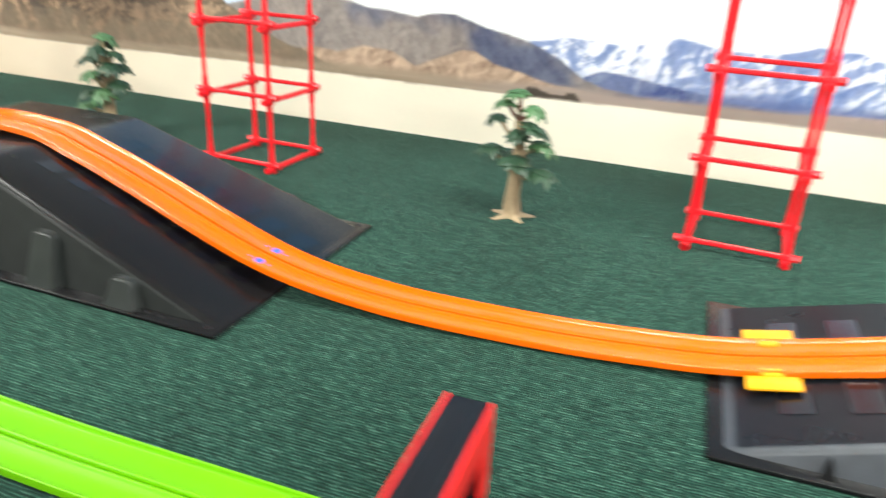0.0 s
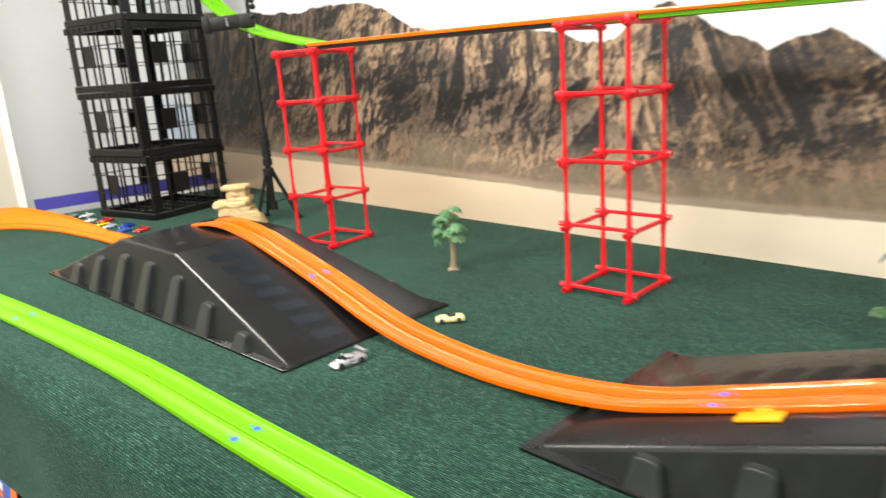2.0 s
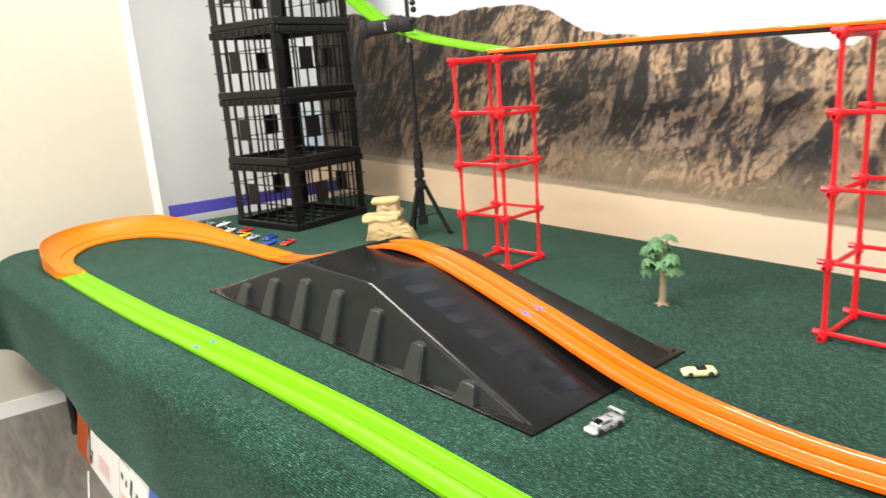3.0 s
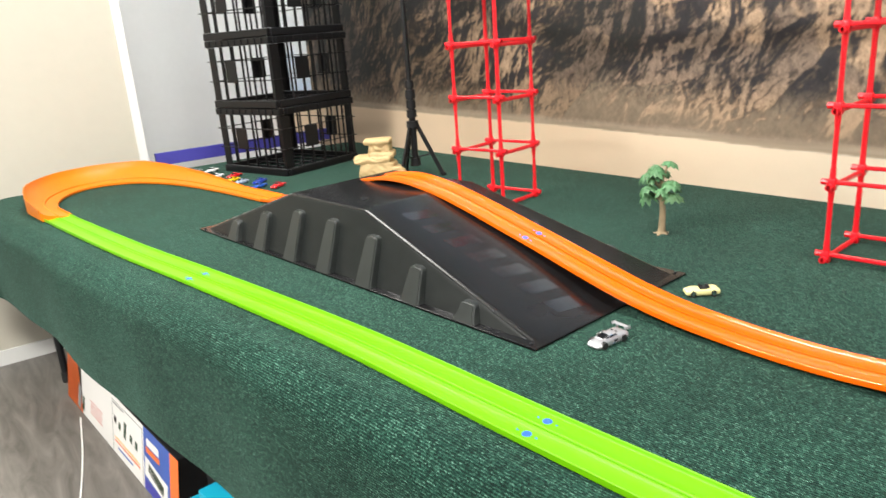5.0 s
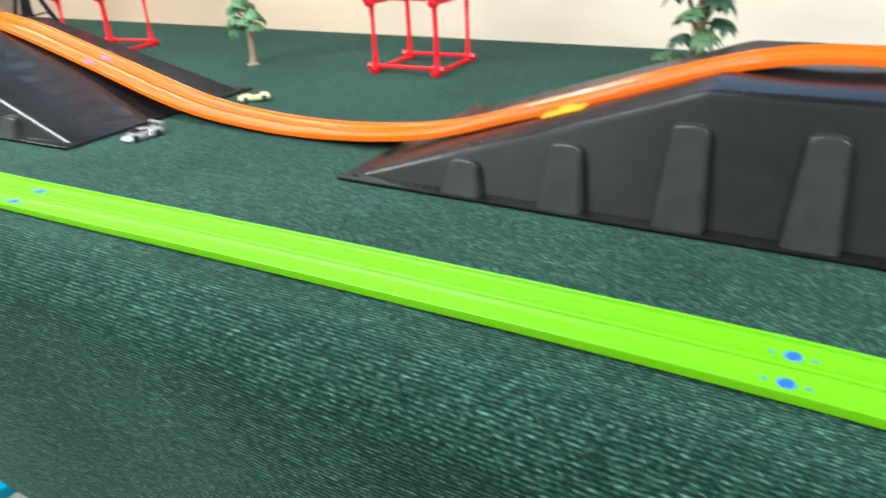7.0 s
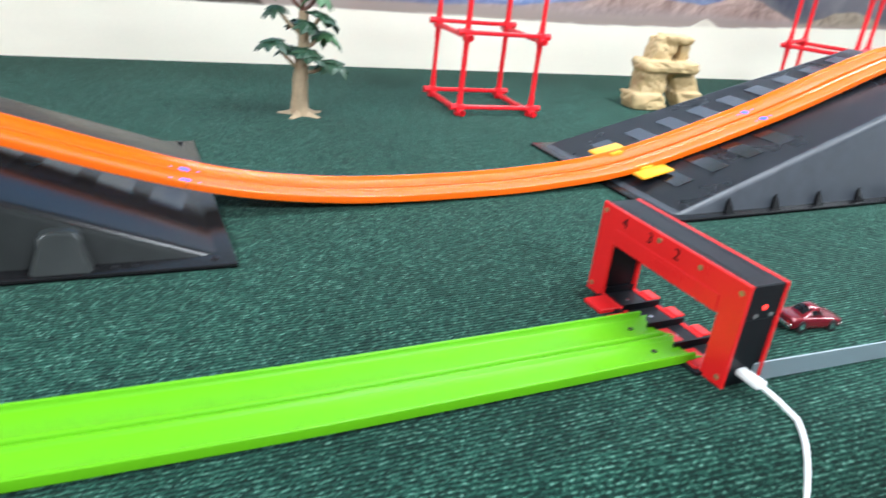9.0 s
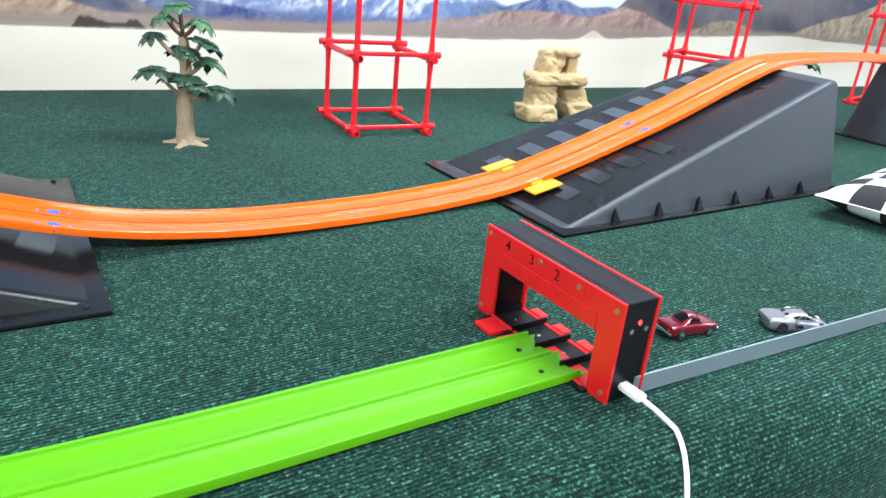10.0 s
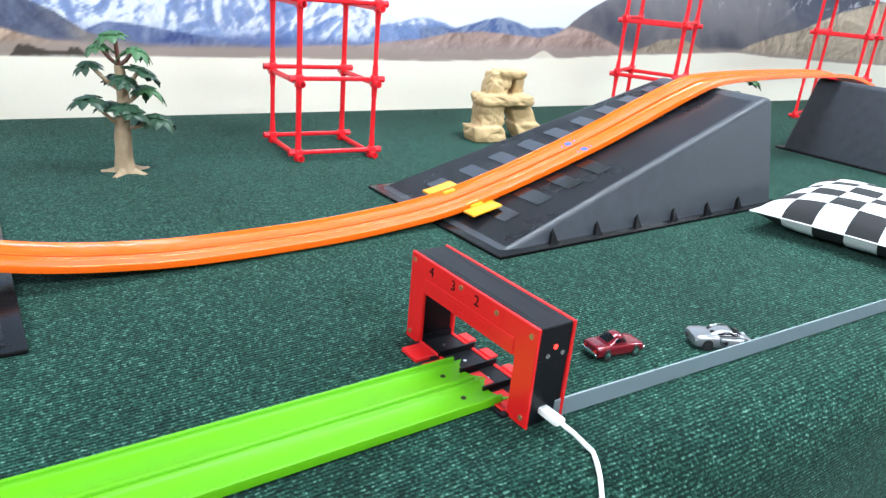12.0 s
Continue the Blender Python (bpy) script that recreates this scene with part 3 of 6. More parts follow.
    # a few dark scrub clumps on the rim of the flat
    bushes = step01(2.275, 2.30, x) * step01(2.44, 2.415, x) * (0.010 + 0.040 * np.clip(fbm(x * 26, x * 0, 6, 3) - 0.22, 0, 1))
    m = step01(0.002, -0.002, z - salt_top - bushes) * step01(-0.002, 0.002, z - salt_top) * step01(0.0, 0.002, bushes)
    col = lerp(col, (0.06, 0.045, 0.035), m)
    # seam between two lengths of vinyl
    for seam in (1.32,):
        col = col * (1 - 0.10 * np.exp(-((x - seam) / 0.004) ** 2) * step01(0.36, 0.42, z))[..., None]
    return np.clip(col, 0.01, 0.95)


def build_mural():
    x0, x1, d = LEFT_X + 0.004, 6.2, 0.0046
    heights = np.concatenate([np.arange(-0.04, 1.0, 0.0046), np.arange(1.0, 1.905, 0.015)])
    nx, nz = int((x1 - x0) / d), len(heights)
    x, z = np.meshgrid(np.linspace(x0, x1, nx), heights)
    verts = np.stack([x, wall_y(x) - 0.004, z], -1)
    # the print is laid out for a wall seen square on from the table's front
    mid = step01(1.8, 2.6, x)
    cx, cz = 1.8 + 0.5 * mid, 0.56 - 0.19 * mid
    k = 1.90 / (wall_y(x) + 0.65)
    px, pz = cx + (x - cx) * k, cz + (z - cz) * k
    verts = verts.reshape(-1, 3)
    i = np.arange(nx * nz).reshape(nz, nx)
    quads = np.stack([i[:-1, :-1], i[:-1, 1:], i[1:, 1:], i[1:, :-1]], -1).reshape(-1, 4)
    me = bpy.data.meshes.new("mural")
    me.vertices.add(len(verts))
    me.vertices.foreach_set("co", verts.ravel())
    me.loops.add(quads.size)
    me.loops.foreach_set("vertex_index", quads.ravel())
    me.polygons.add(len(quads))
    me.polygons.foreach_set("loop_start", np.arange(0, quads.size, 4))
    me.update(calc_edges=True)
    rgb = mural_colours(px, pz).reshape(-1, 3)
    rocky = step01(-0.01, 0.01, ridge(RIDGE_BROWN, px, 0.044, 2) - pz) * (0.25 * step01(0.13, 0.16, pz) + 0.55 * step01(0.19, 0.30, pz))
    rocky = np.maximum(rocky, 0.30 * step01(0.17, 0.21, pz) * step01(0.0, 0.01, np.maximum(ridge(RIDGE_DARK, px, 0.03, 23), ridge(RIDGE_SNOW, px, 0.035, 17)) - pz)).reshape(-1, 1)
    data = me.color_attributes.new("print", "FLOAT_COLOR", "POINT")
    data.data.foreach_set("color", np.concatenate([rgb, rocky], 1).ravel())
    me.materials.append(M_MURAL)
    return tagged(new("mural", me), "printed desert and mountain mural covering the wall", "mural", kind="structure")


build_mural()

# ---- the table under its carpet ----
EDGE = [(6.9, 0.04), (4.6, -0.085), (3.49, -0.142), (2.69, -0.200), (1.7, -0.24), (0.68, -0.315), (-0.4, -0.475), (-1.5, -0.645), (-1.96, -0.709)]
ROLL = 0.07


def hem_at(x):
    """How far down the carpet hangs: further towards the middle of the table."""
    return float(np.interp(x, [-1.2, -0.95, -0.46, -0.17, 0.1, 0.45, 1.0], [-0.330, -0.348, -0.376, -0.388, -0.405, -0.432, -0.50]))


def build_carpet():
    line = [q.to_2d() for q in smooth_path([(x, y, 0) for x, y in EDGE], 0.05)]
    end = line[-1]
    corner_run = sum((b - a).length for a, b in zip(line, line[1:]))
    for k in range(1, 9):                       # rounded corner, then the short end
        a = math.pi / 2 * k / 8
        line.append(Vector((end.x - 0.17 * math.sin(a), end.y + 0.10 * (1 - math.cos(a)))))
    last = line[-1]
    for k in range(1, 11):
        line.append(Vector((last.x, last.y + (wall_y(last.x) - 0.012 - last.y) * k / 10)))
    prof = [(ROLL * math.sin(a), ROLL * (math.cos(a) - 1)) for a in [math.pi / 2 * k / 10 for k in range(11)]]
    bm = bmesh.new()
    uv = bm.loops.layers.uv.new("UVMap")
    place = {}
    rows = []
    run = 0.0
    for i, q in enumerate(line):
        d = (line[min(i + 1, len(line) - 1)] - line[max(i - 1, 0)]).normalized()
        n = Vector((-d.y, d.x))
        if n.y > 0.2 or n.x > 0.2:
            n = -n
        run += (q - line[i - 1]).length if i else 0
        wave = 0.006 * math.sin(run * 5.1) + 0.004 * math.sin(run * 11.3 + 1)
        row = []
        hem = hem_at(q.x)
        down = prof + [(ROLL + 0.012 * t - 0.02 * t * t, -ROLL + (hem + ROLL) * t) for t in [k / 8 for k in range(1, 9)]]
        arc = [ROLL * math.pi / 2 * k / 10 for k in range(11)]
        arc += [arc[-1] - ROLL - z for _, z in down[11:]]
        for (o, z), s in zip(down, arc):
            w = wave * min(1, max(0, -z - 0.03) / 0.2) + 0.42 * max(0, -z - 0.02) * math.exp(-((run - corner_run - 0.05) / 0.10) ** 2)
            v = bm.verts.new((q.x + n.x * (o + w), q.y + n.y * (o + w), z))
            place[v] = (-run, -s)
            row.append(v)
        rows.append(row)
    def face(vs, coords):
        f = bm.faces.new(vs)
        for l, c in zip(f.loops, coords):
            l[uv].uv = c
    for r0, r1 in zip(rows, rows[1:]):
        for k in range(len(r0) - 1):
            vs = (r0[k], r1[k], r1[k + 1], r0[k + 1])
            face(vs, [place[v] for v in vs])
    for f in bm.faces:
        f.smooth = True
    top = [bm.verts.new(r[0].co) for r in rows] + [bm.verts.new((6.9, wall_y(6.9) - 0.012, 0))]
    face(top, [(v.co.x, v.co.y * 0.993 - v.co.x * 0.115) for v in top])
    bmesh.ops.recalc_face_normals(bm, faces=bm.faces)
    for f in bm.faces:
        if len(f.verts) > 4 and f.normal.z < 0:
            f.normal_flip()
    me = bpy.data.meshes.new("carpet")
    bm.normal_update()
    bm.to_mesh(me)
    bm.free()
    me.materials.append(M_CARPET)
    return tagged(new("carpet", me), "dark green ribbed carpet draped over the table edge", "carpet", kind="structure")


build_carpet()

# ---- tracks ----
HALF = 0.043
LANE = [(HALF, 0), (HALF, 0.0080), (HALF - 0.0005, 0.0092), (HALF - 0.0016, 0.0098), (HALF - 0.0028, 0.0093), (HALF - 0.0034, 0.0080), (HALF - 0.0043, 0.0036), (HALF - 0.0056, 0.0030),
        (0.0084, 0.003), (0.0070, 0.0038), (0.0062, 0.0056), (0.0050, 0.0066), (0.0036, 0.0064), (0.0026, 0.0060), (0.0021, 0.0004)]
TRACK = LANE + [(-a, b) for a, b in reversed(LANE)]
SHALLOW = LANE[:-3] + [(0.0034, 0.0063), (0.0019, 0.0053), (0.0014, 0.0009)]
GREEN_TRACK = SHALLOW + [(-a, b) for a, b in reversed(SHALLOW)]


def disc_mesh(name, r, h, material, seg=16):
    bm = bmesh.new()
    bmesh.ops.create_cone(bm, cap_ends=True, segments=seg, radius1=r, radius2=r * 0.9, depth=h)
    return mesh_of(name, bm, material)


def track_run(owner, path, cuts, material, name="section", gap=0.0006):
    """Sections of track between the places given as shares of the path."""
    n = len(path) - 1
    for a, b in zip(cuts, cuts[1:]):
        bm = bmesh.new()
        sweep(bm, path[round(a * n):round(b * n) + 1], GREEN_TRACK if material is M_GREEN else TRACK)
        part(name, bm, material, owner, angle=58)


def connectors(owner, path, share, mesh, pin):
    """Two connector heads and their small pins, flush in the lanes at a joint."""
    fr = frames_along(path)
    i = round(share * (len(path) - 1))
    q, s, u = fr[i]
    d = s.cross(u)
    turn = Matrix((d, s, u)).transposed().to_4x4()
    for side in (-1, 1):
        for ahead, me in ((0, mesh), (0.017, pin), (-0.017, pin)):
            part("connector" if me is mesh else "connector_pin", me, None, owner, at=Matrix.Translation(q + s * side * 0.0215 + u * 0.0032 + d * ahead) @ turn)


ORANGE_PATH = smooth_path([(-1.08, 0.108, 0.004), (-0.90, 0.118, 0.026), (-0.55, 0.136, 0.112), (-0.31, 0.161, 0.168), (-0.1, 0.179, 0.158),
                           (0.197, 0.203, 0.088), (0.5, 0.20, 0.028), (0.70, 0.203, 0.010), (0.9, 0.215, 0.010), (1.1, 0.237, 0.031), (1.28, 0.254, 0.083),
                           (1.57, 0.30, 0.167), (1.76, 0.328, 0.1705), (1.88, 0.333, 0.1445), (2.0, 0.335, 0.110), (2.249, 0.328, 0.042), (2.42, 0.345, 0.014), (2.6, 0.372, 0.006),
                           (2.787, 0.405, 0.008), (2.97, 0.433, 0.029), (3.234, 0.460, 0.107), (3.452, 0.498, 0.177), (3.542, 0.512, 0.206), (3.62, 0.525, 0.2245), (3.80, 0.575, 0.230),
                           (4.09, 0.645, 0.229), (4.33, 0.683, 0.224), (4.48, 0.70, 0.195), (4.72, 0.73, 0.122)], 0.02)


def share_at(path, x):
    return min(range(len(path)), key=lambda i: abs(path[i].x - x)) / (len(path) - 1)


HEAD, PIN = disc_mesh("connector", 0.0075, 0.0012, M_BLUE), disc_mesh("connector_pin", 0.002, 0.001, M_BLUE, 8)
orange = thing("orange_race_track", "two-lane glossy orange plastic race track running over black ramps", "toy track")
joints = [share_at(ORANGE_PATH, x) for x in (-0.75, 0.197, 1.262, 2.249, 3.228, 4.05)]
track_run(orange, ORANGE_PATH, [0] + joints + [1], M_ORANGE)
for j in joints[1:5]:
    connectors(orange, ORANGE_PATH, j, HEAD, PIN)

# banked turn: floor tilted towards a tall outer wall, easing back to flat track
def bank_profile(t):
    k = 0.45 + 0.55 * min(t / 0.18, 1) if t < 0.5 else max(0.0, min(1.0, (0.84 - t) / 0.36)) ** 1.15
    w = HALF + 0.004
    top = 0.010 + 0.072 * k
    wall_in = [(w - 0.001, 0.0), (w, 0.001), (w, 0.009), (w - 0.0025, 0.009), (w - 0.004, 0.003)]
    floor_in = [(0.006, 0.003 + 0.012 * k), (0.0045, 0.0075 + 0.013 * k), (0.0025, 0.0075 + 0.014 * k), (-0.001, 0.0035 + 0.017 * k)]
    slope = [(-0.5 * w, 0.0035 + 0.030 * k), (-w + 0.006, 0.004 + 0.046 * k), (-w - 0.006 * k, 0.006 + 0.058 * k), (-w - 0.010 * k, top)]
    back = [(-w - 0.0025 - 0.010 * k, top), (-w - 0.0025 - 0.010 * k, 0.006), (-w - 0.001, 0.0)]
    return wall_in + floor_in + slope + back


BANK_PATH = smooth_path([(-1.45, -0.538, 0.003), (-1.66, -0.553, 0.003), (-1.84, -0.512, 0.003), (-1.98, -0.42, 0.003), (-2.030, -0.30, 0.003), (-1.995, -0.185, 0.003), (-1.88, -0.085, 0.003),
                         (-1.66, 0.005, 0.003), (-1.36, 0.07, 0.003), (-1.08, 0.108, 0.004)], 0.02)
bm = bmesh.new()
sweep(bm, BANK_PATH, lambda t: [(-a, b) for a, b in bank_profile(t)][::-1])
part("banked_turn", bm, M_BANK, orange, "amber banked turn with a tall curved wall")
bm = bmesh.new()
box(bm, -0.006, 0.006, -0.02, 0.02, 0.0, 0.035, 0.002)
part("turn_clip", bm, M_BLUE, orange, "blue plastic clip", at=pose(-2.064, -0.43, 0.0, 0, 0, 35))

GREEN_PATH = smooth_path([(-1.46, -0.539, 0.003), (-1.2, -0.505, 0.003), (-0.75, -0.44, 0.003), (-0.36, -0.372, 0.003), (0.2, -0.285, 0.003), (0.684, -0.236, 0.003), (1.25, -0.176, 0.003),
                          (1.71, -0.137, 0.003), (2.0, -0.130, 0.003), (2.28, -0.111, 0.003), (2.49, -0.089, 0.003), (2.705, -0.0645, 0.003)], 0.02)
green = thing("green_race_track", "two-lane lime green plastic race track along the table edge", "toy track")
gj = [share_at(GREEN_PATH, x) for x in (-0.385, 0.684, 1.708)]
track_run(green, GREEN_PATH, [0] + gj + [1], M_GREEN)
for j in gj:
    connectors(green, GREEN_PATH, j, HEAD, PIN)
# the free end is cut in two shallow arcs, one to a lane
end = frames_along(GREEN_PATH)[-1]
ahead = end[1].cross(end[2])
for side in (-1, 1):
    bm = bmesh.new()
    low, up = [], []
    for k in range(13):
        y = -0.0205 + 0.041 * k / 12
        x = 0.012 * abs(2 * k / 12 - 1) ** 2.2
        q = end[0] + end[1] * (side * 0.0215 + y) + ahead * x
        low.append((bm.verts.new(end[0] + end[1] * (side * 0.0215 + y) - ahead * 0.001), bm.verts.new(q)))
        up.append((bm.verts.new(low[-1][0].co + Vector((0, 0, 0.0029))), bm.verts.new(q + Vector((0, 0, 0.0029)))))
    for k in range(12):
        for a, b in ((low[k], low[k + 1]), (up[k], up[k + 1])):
            bm.faces.new((a[0], a[1], b[1], b[0]))
        bm.faces.new((low[k][1], low[k + 1][1], up[k + 1][1], up[k][1]))
        bm.faces.new((low[k][0], low[k + 1][0], up[k + 1][0], up[k][0]))
    for k in (0, 12):
        bm.faces.new((low[k][0], low[k][1], up[k][1], up[k][0]))
    bmesh.ops.remove_doubles(bm, verts=bm.verts, dist=1e-5)
    part("end_lip", bm, M_GREEN, green)
hole = disc_mesh("pin_hole", 0.003, 0.001, M_BLACK, 12)
for side in (-1, 1):
    part("pin_hole", hole, None, green, at=pose(2.676, -0.0677 + side * 0.0215, 0.0064))

# clips that hold the orange track at the foot of two ramps
clip_bm = bmesh.new()
box(clip_bm, -0.031, 0.031, -0.015, 0.015, 0, 0.004, 0.0015)
box(clip_bm, -0.012, 0.012, 0.014, 0.03, 0.0, 0.006, 0.001)
CLIP = mesh_of("track_clip", clip_bm, M_YELLOW)
for cx in (2.965, 1.325):
    fr = frames_along(ORANGE_PATH)[round(share_at(ORANGE_PATH, cx) * (len(ORANGE_PATH) - 1))]
    q, s, u = fr
    turn = Matrix((s.cross(u), s, u)).transposed().to_4x4()
    for side in ((-1, 1) if cx > 2 else (-1,)):
        part("track_clip", CLIP, None, orange, "yellow plastic clip", at=Matrix.Translation(q + s * side * (HALF + 0.019) + u * 0.001) @ turn @ pose(0, 0, 0, 0, 0, 0 if side < 0 else 180))

# ---- towers and the raised track ----
TOWER = 0.171


def beam_mesh(name, length, ends):
    """A tube of cross section, thinner in the middle and thick at its sockets."""
    bm = bmesh.new()
    box(bm, -0.0045, 0.0045, -0.0032, 0.0032, -length / 2, length / 2, 0.001, 1)
    box(bm, -0.0018, 0.0018, -0.0055, 0.0055, -length / 2, length / 2)
    for s in (-1, 1):
        rod(bm, (0, 0, s * (length / 2 - ends)), (0, 0, s * length / 2), 0.0058, 0.0072, 8)
    return mesh_of(name, bm, M_RED)


BAR = beam_mesh("crossbar", TOWER + 0.042, 0.030)
jb = bmesh.new()
box(jb, -0.0082, 0.0082, -0.0082, 0.0082, -0.0125, 0.0125, 0.002)
JOINT = mesh_of("joint", jb, M_RED)


def build_tower(x, y, turn, level, label):
    t = thing("support_tower", label, "toy tower", "red towers", at=pose(x, y, 0, 0, 0, turn))
    h = TOWER / 2
    upright = beam_mesh("upright", level - 0.012, 0.030)
    for k in range(5):
        z = 0.013 + level * k
        for sx in (-1, 1):
            for sy in (-1, 1):
                part("joint", JOINT, None, t, at=pose(sx * h, sy * h, z))
                if k < 4:
                    part("upright", upright, None, t, at=pose(sx * h, sy * h, z + level / 2, 0, 0, 45 * (sx * sy)))
        for s in (-1, 1):
            part("crossbar", BAR, None, t, at=pose(0, s * h, z + 0.005, 0, 90, 0))
            part("crossbar", BAR, None, t, at=pose(s * h, 0, z - 0.004, 90, 0, 0))
    return t


ONE = "red plastic scaffold tower of four open storeys standing on green carpet"
# x, y, turn, storey height
TOWERS = [(-0.425, 0.620, 13, 0.1595), (0.677, 0.779, 7, 0.1585), (1.808, 0.855, 3.5, 0.1545), (2.887, 0.930, 2, 0.1550), (3.985, 1.05, 33, 0.1545), (4.99, 1.11, 20, 0.1545)]
for tx, ty, turn, level in TOWERS:
    build_tower(tx, ty, turn, level, ONE)

raised = thing("raised_race_track", "orange race track on red towers, fed by a lime slope", "toy track")
DECK = [(x, y, 0.025 + 4 * level) for x, y, _, level in TOWERS]
TOP_Z = DECK[0][2]
UP_PATH = smooth_path([(-0.40, 0.620, TOP_Z + 0.006), (0.15, 0.70, TOP_Z + 0.002)] + DECK[1:] + [(5.8, 1.13, DECK[-1][2])], 0.04)
track_run(raised, UP_PATH, [0] + [share_at(UP_PATH, x) for x in (0.677, 1.808, 2.887, 3.985)] + [1], M_ORANGE)
FEED_PATH = smooth_path([(-2.067, 0.672, 1.63), (-1.906, 0.695, 1.389), (-1.734, 0.718, 1.159), (-1.56, 0.734, 0.982), (-1.364, 0.738, 0.868), (-1.115, 0.721, 0.788), (-0.844, 0.682, 0.735), (-0.597, 0.642, 0.70), (-0.40, 0.615, TOP_Z + 0.011)], 0.03)
track_run(raised, FEED_PATH, [0, 1], M_GREEN, "feed_slope")
for a, b, mat, nm in ((-0.40, 0.677, M_BLACK, "under_strip"), (0.60, 5.8, M_GREEN, "under_track")):
    bm = bmesh.new()
    i0, i1 = (round(share_at(UP_PATH, v) * (len(UP_PATH) - 1)) for v in (a, b))
    sweep(bm, [q - Vector((0, 0, 0.0100)) for q in UP_PATH[i0:i1 + 1]], [(-0.038, 0), (0.038, 0), (0.038, 0.010), (-0.038, 0.010)])
    part(nm, bm, mat, raised)


# ---- ramps ----
def tread(bm, x0, x1, y0, y1, skew):
    """A pad lying in the plane z = 0, skewed."""
    vs = [bm.verts.new(p) for p in ((x0, y0, 0), (x1, y0, 0), (x1 + skew, y1, 0), (x0 + skew, y1, 0))]
    up = [bm.verts.new(v.co + Vector((0, 0, 0.0005))) for v in vs]
    bm.faces.new(up)
    for k in range(4):
        bm.faces.new((vs[k], vs[(k + 1) % 4], up[(k + 1) % 4], up[k]))


def shell(bm, side, width, inset, flange=0.018, bevel=0.010):
    """A moulded hump: the side outline (x, z) spread over the width, its flanks leaning in towards the top."""
    top = max(z for _, z in side)
    rows = []
    for y, s in ((flange, 1), (width - flange, -1)):
        rows.append([bm.verts.new((x, y + s * inset * z / top, z)) for x, z in side])
    n = len(side)
    bm.faces.new(rows[0])
    bm.faces.new(rows[1][::-1])
    for k in range(n):
        bm.faces.new((rows[0][k], rows[0][(k + 1) % n], rows[1][(k + 1) % n], rows[1][k]))
    bmesh.ops.recalc_face_normals(bm, faces=bm.faces)
    sharp = [e for e in bm.edges if max(v.co.z for v in e.verts) > 0.01]
    bmesh.ops.bevel(bm, geom=sharp, offset=bevel, segments=3, affect="EDGES", profile=0.5)


def slope_pose(x0, z0, x1, z1, y):
    """The pose of a plane that lies on a slope from (x0, z0) to (x1, z1)."""
    a = math.degrees(math.atan2(z1 - z0, x1 - x0))
    return pose(x0, y, z0, 0, -a, 0)


